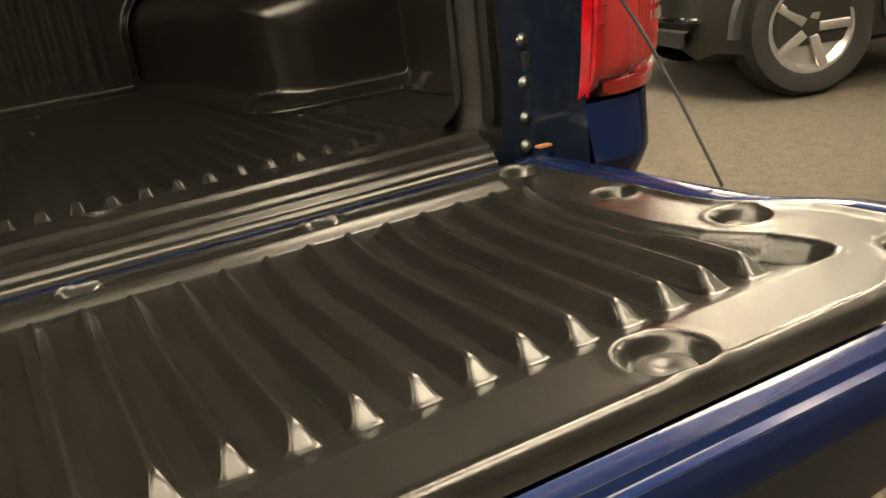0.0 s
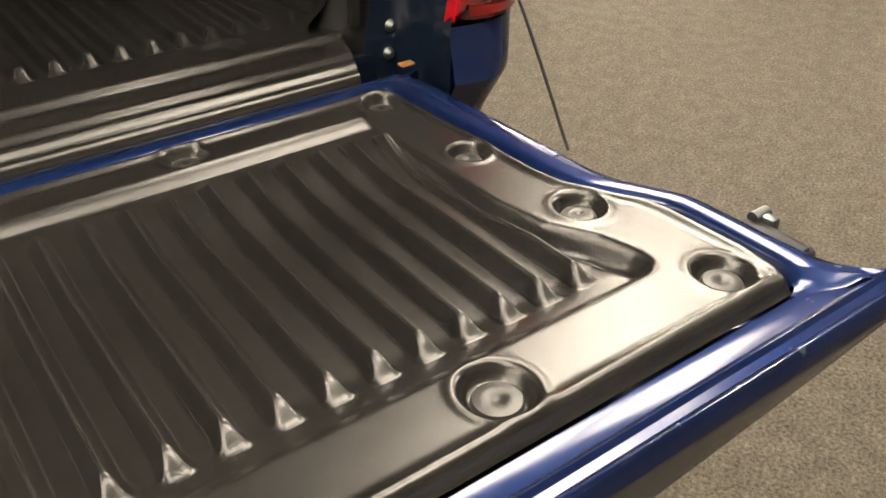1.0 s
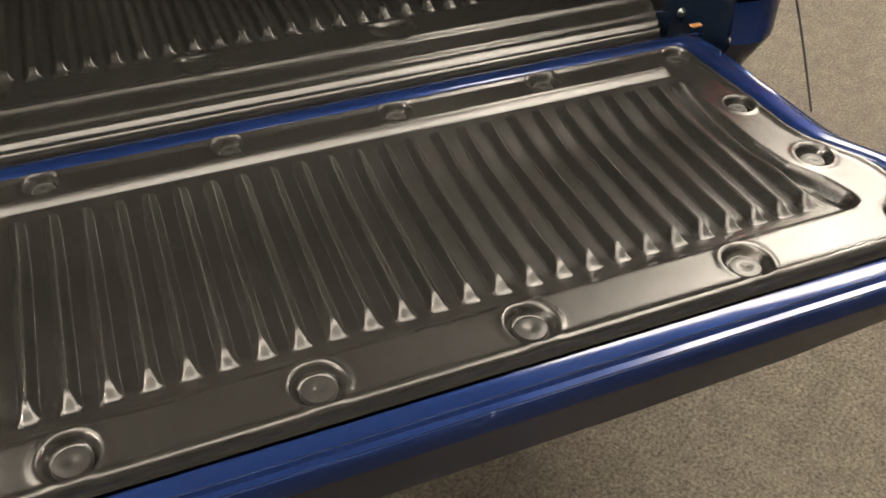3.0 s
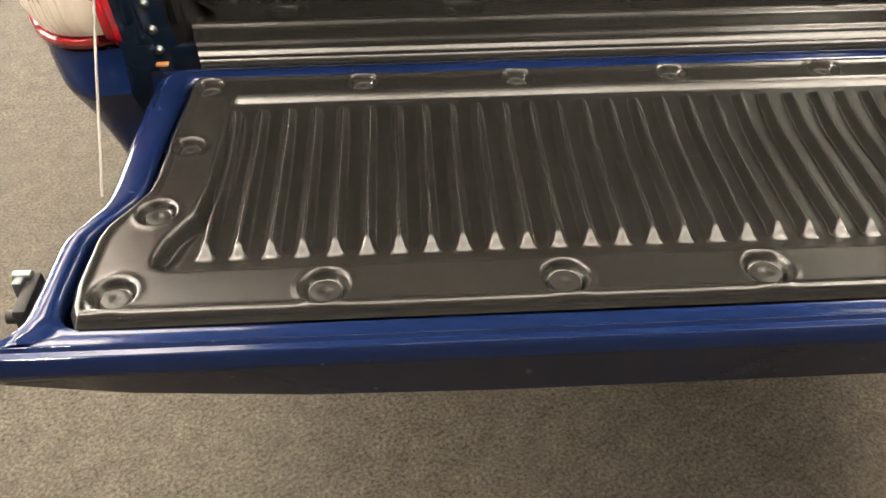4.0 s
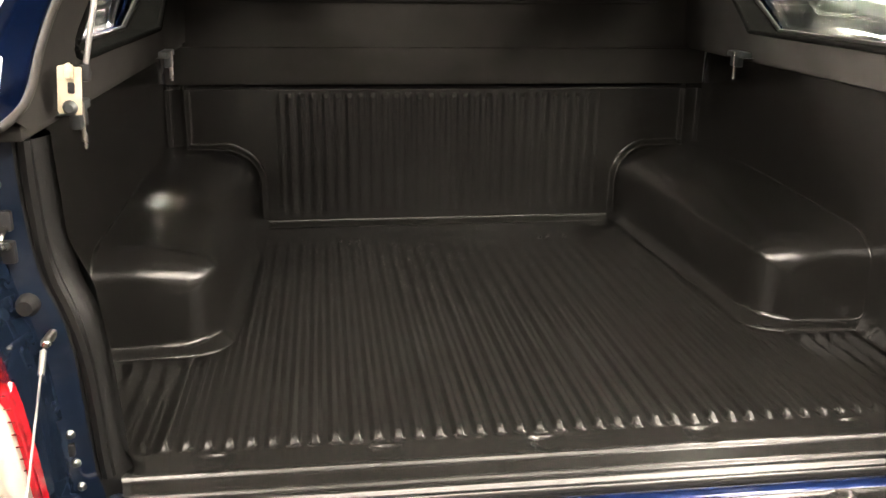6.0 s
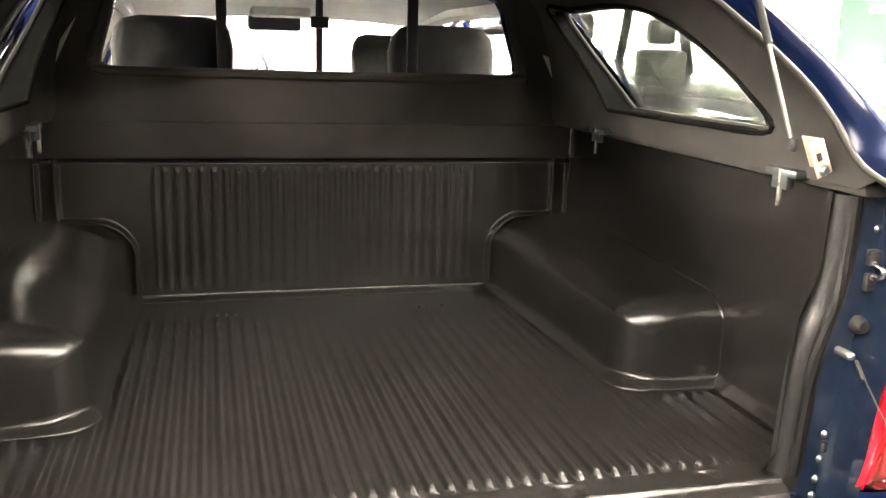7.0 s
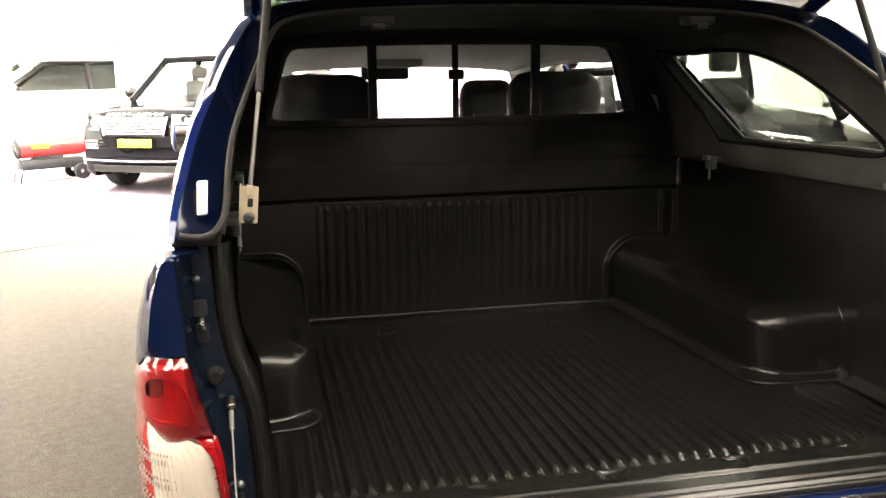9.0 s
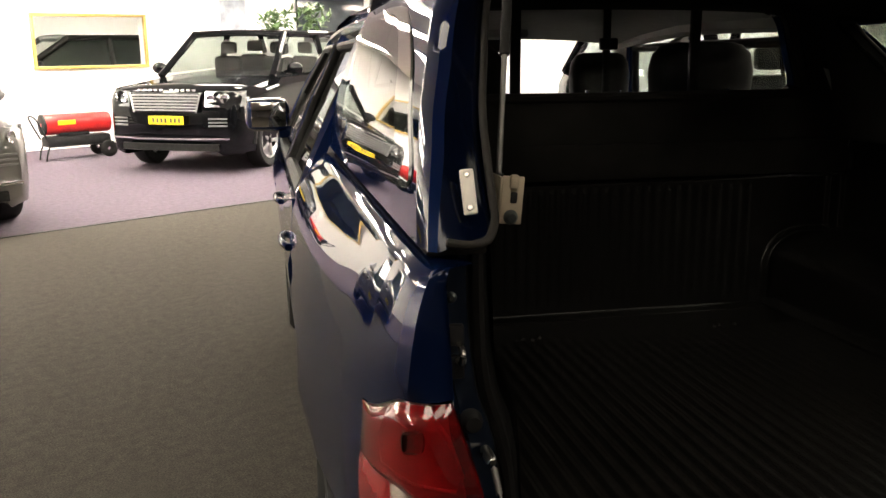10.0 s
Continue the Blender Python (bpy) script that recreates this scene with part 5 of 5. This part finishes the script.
for k in range(11):
    if k != 5:
        part("bonnet_badge", box((-.40 + .08 * k, .060 + bow_suv(-.40 + .08 * k), 1.082), (.055, .012, .032), .003), CHROME, suv, "small silver bar on the bonnet edge", smooth=False)
car("grey_suv", pose(-3.87, 6.92, 0, 0, 0, 30), 4.6, 1.95, 1.70, 1.08, 1.04, GREY_PAINT, "grey off-road car parked on the carpet seam", nose=1.1)
# paint, grille and lamps of the van are darkened against the strong light
car("silver_van", pose(3.82, 3.49, 0, 0, 0, -112), 4.8, 1.90, 2.02, 1.45, 1.24, DARKENED_SILVER, "silver people carrier with a slatted grille", nose=.75, screen=.8, plate_z=.48, bright=DARKENED_GRILLE, lens=DARKENED_LAMP)
car("dark_hatchback", pose(2.75, 3.40, 0, 0, 0, 0), 4.4, 1.80, 1.95, 1.20, 1.08, BLACK_PAINT, "tall dark car parked beside the truck", nose=.9, screen=.75, glass=TINT, rows_of_seats=1)
far = car("grey_estate", ROOM @ pose(2.45, V1 + 2.6, 0, 0, 0, -90), 4.6, 1.9, 1.86, 1.22, 1.1, DARK_PAINT, "dark grey off-road car in the room beyond the window", nose=1.1, plate=False)

# ---- red space heater ----
heater = tagged(empty("space_heater", pose(-3.796, 13.12, 0, 0, 0, 32)), "red cylindrical workshop space heater on a wheeled black frame", "heater")
bm = lathe([(0, -.50), (.13, -.50), (.15, -.48), (.15, .46), (.14, .50), (.11, .50), (.10, .42), (0, .42)], 28, pose(0, 0, .52, 0, 90, 0))
body = part("barrel", bm, RED_PAINT, heater, "red enamelled steel barrel")
part("label_patch", box((-.18, -.148, .55), (.26, .008, .07), .003), YELLOW_PLATE, body, "yellow label patch")
part("fan_guard", lathe([(.03, .005), (.14, .005), (.152, 0), (.152, -.03)], 24, pose(-.50, 0, .52, 0, -90, 0)), DARK_PLASTIC, heater)
part("tank", box((.0, 0, .27), (.95, .30, .16), .04), DARK_PLASTIC, heater, "black fuel tank")
part("saddle", box((-.05, 0, .38), (.45, .18, .08), .02), DARK_PLASTIC, heater)
for y in (-.20, .20):
    part("wheel", lathe([(.03, .03), (.10, .035), (.125, .02), (.125, -.02), (.10, -.035), (.03, -.03)], 24, pose(.40, y, .125, 90)), RUBBER, heater)
    part("leg", tube(smooth_line([(-.45, y * .7, .22), (-.50, y * .7, .10), (-.52, y * .7, .0)], 4), .012, 8), DARK_PLASTIC, heater)
part("handle", tube(smooth_line([(-.48, -.14, .30), (-.62, -.14, .62), (-.62, .14, .62), (-.48, .14, .30)], 6), .012, 8), DARK_PLASTIC, heater, "bent black handle")

# ---- banner by the right-hand cars ----
banner = tagged(empty("green_banner", pose(8.78, 8.28, .32, 0, 0, -50)), "green hanging cloth banner with white print", "banner")
rows = [[(x, .03 * math.sin(x * 5), z) for x in zrange(-1.3, 1.3, 27)] for z in zrange(1.05, 2.45, 8)]
cloth = part("cloth", loft(rows), GREEN_CLOTH, banner)
for k, (wd, z) in enumerate(((1.1, 1.75), (.8, 1.52))):
    part("print_bar", box((-.4 + .1 * k, -.045, z), (wd, .004, .10)), WHITE_PRINT, cloth, "plain white bar of print")
part("header_band", box((0, -.040, 2.385), (2.58, .004, .13)), BROWN_PRINT, cloth, "brown printed band along the top")
part("top_rail", cyl((-1.35, 0, 2.46), (1.35, 0, 2.46), .018, 12), STEEL, banner)
for x in (-1.33, 1.33):
    part("post", cyl((x, 0.06, -.32), (x, 0.06, 2.47), .022, 12), STEEL, banner)

# ---- far corner: plants, screen and poster ----
def plant(m, h, spread, seed):
    rng = random.Random(seed)
    ob = tagged(empty("potted_plant", m), "leafy green house plant in a pot on a stand", "plant")
    part("stand", box((0, 0, .67), (.4, .4, 1.66), .02), WALL, ob)
    part("pot", lathe([(0, 1.50), (.11, 1.50), (.14, 1.70), (.15, 1.72), (.13, 1.72), (.12, 1.68), (0, 1.67)], 20), DARK_PLASTIC, ob)
    bm = bmesh.new()
    for _ in range(110):
        a, r, z = rng.uniform(0, 6.28), rng.uniform(.02, spread), 1.70 + rng.uniform(.02, h)
        mm = Matrix.Translation((r * math.cos(a), r * math.sin(a), z)) @ pose(0, 0, 0, rng.uniform(-60, 60), rng.uniform(-60, 60), rng.uniform(0, 360))
        l, w2 = rng.uniform(.06, .13), rng.uniform(.02, .04)
        bm.faces.new([bm.verts.new(mm @ Vector(p)) for p in ((-l, 0, 0), (-l * .2, w2, .01), (l, 0, -.01), (-l * .2, -w2, .01))])
    part("foliage", bm, LEAF, ob, "small pointed leaves", smooth=False)
    return ob


plant(pose(-.716, 15.47, .16), .38, .30, 3)
plant(pose(-.066, 15.67, .16), .5, .36, 5)
scr = part("display_screen", box((0, 0, 2.12), (1.6, .06, .85), .01), DARK_SCREEN, None, "dark flat screen on the wall beside the plants")
scr.matrix_basis = ROOM @ Matrix.Translation((9.2, V1 - .05, 0))
tagged(scr, category="screen")
pos = part("wall_poster", box((0, 0, 2.18), (.52, .012, .90)), POSTER, None, "blue and white printed poster on the wall", smooth=False)
pos.matrix_basis = ROOM @ Matrix.Translation((7.05, V1 - .012, 0))
tagged(pos, category="poster")
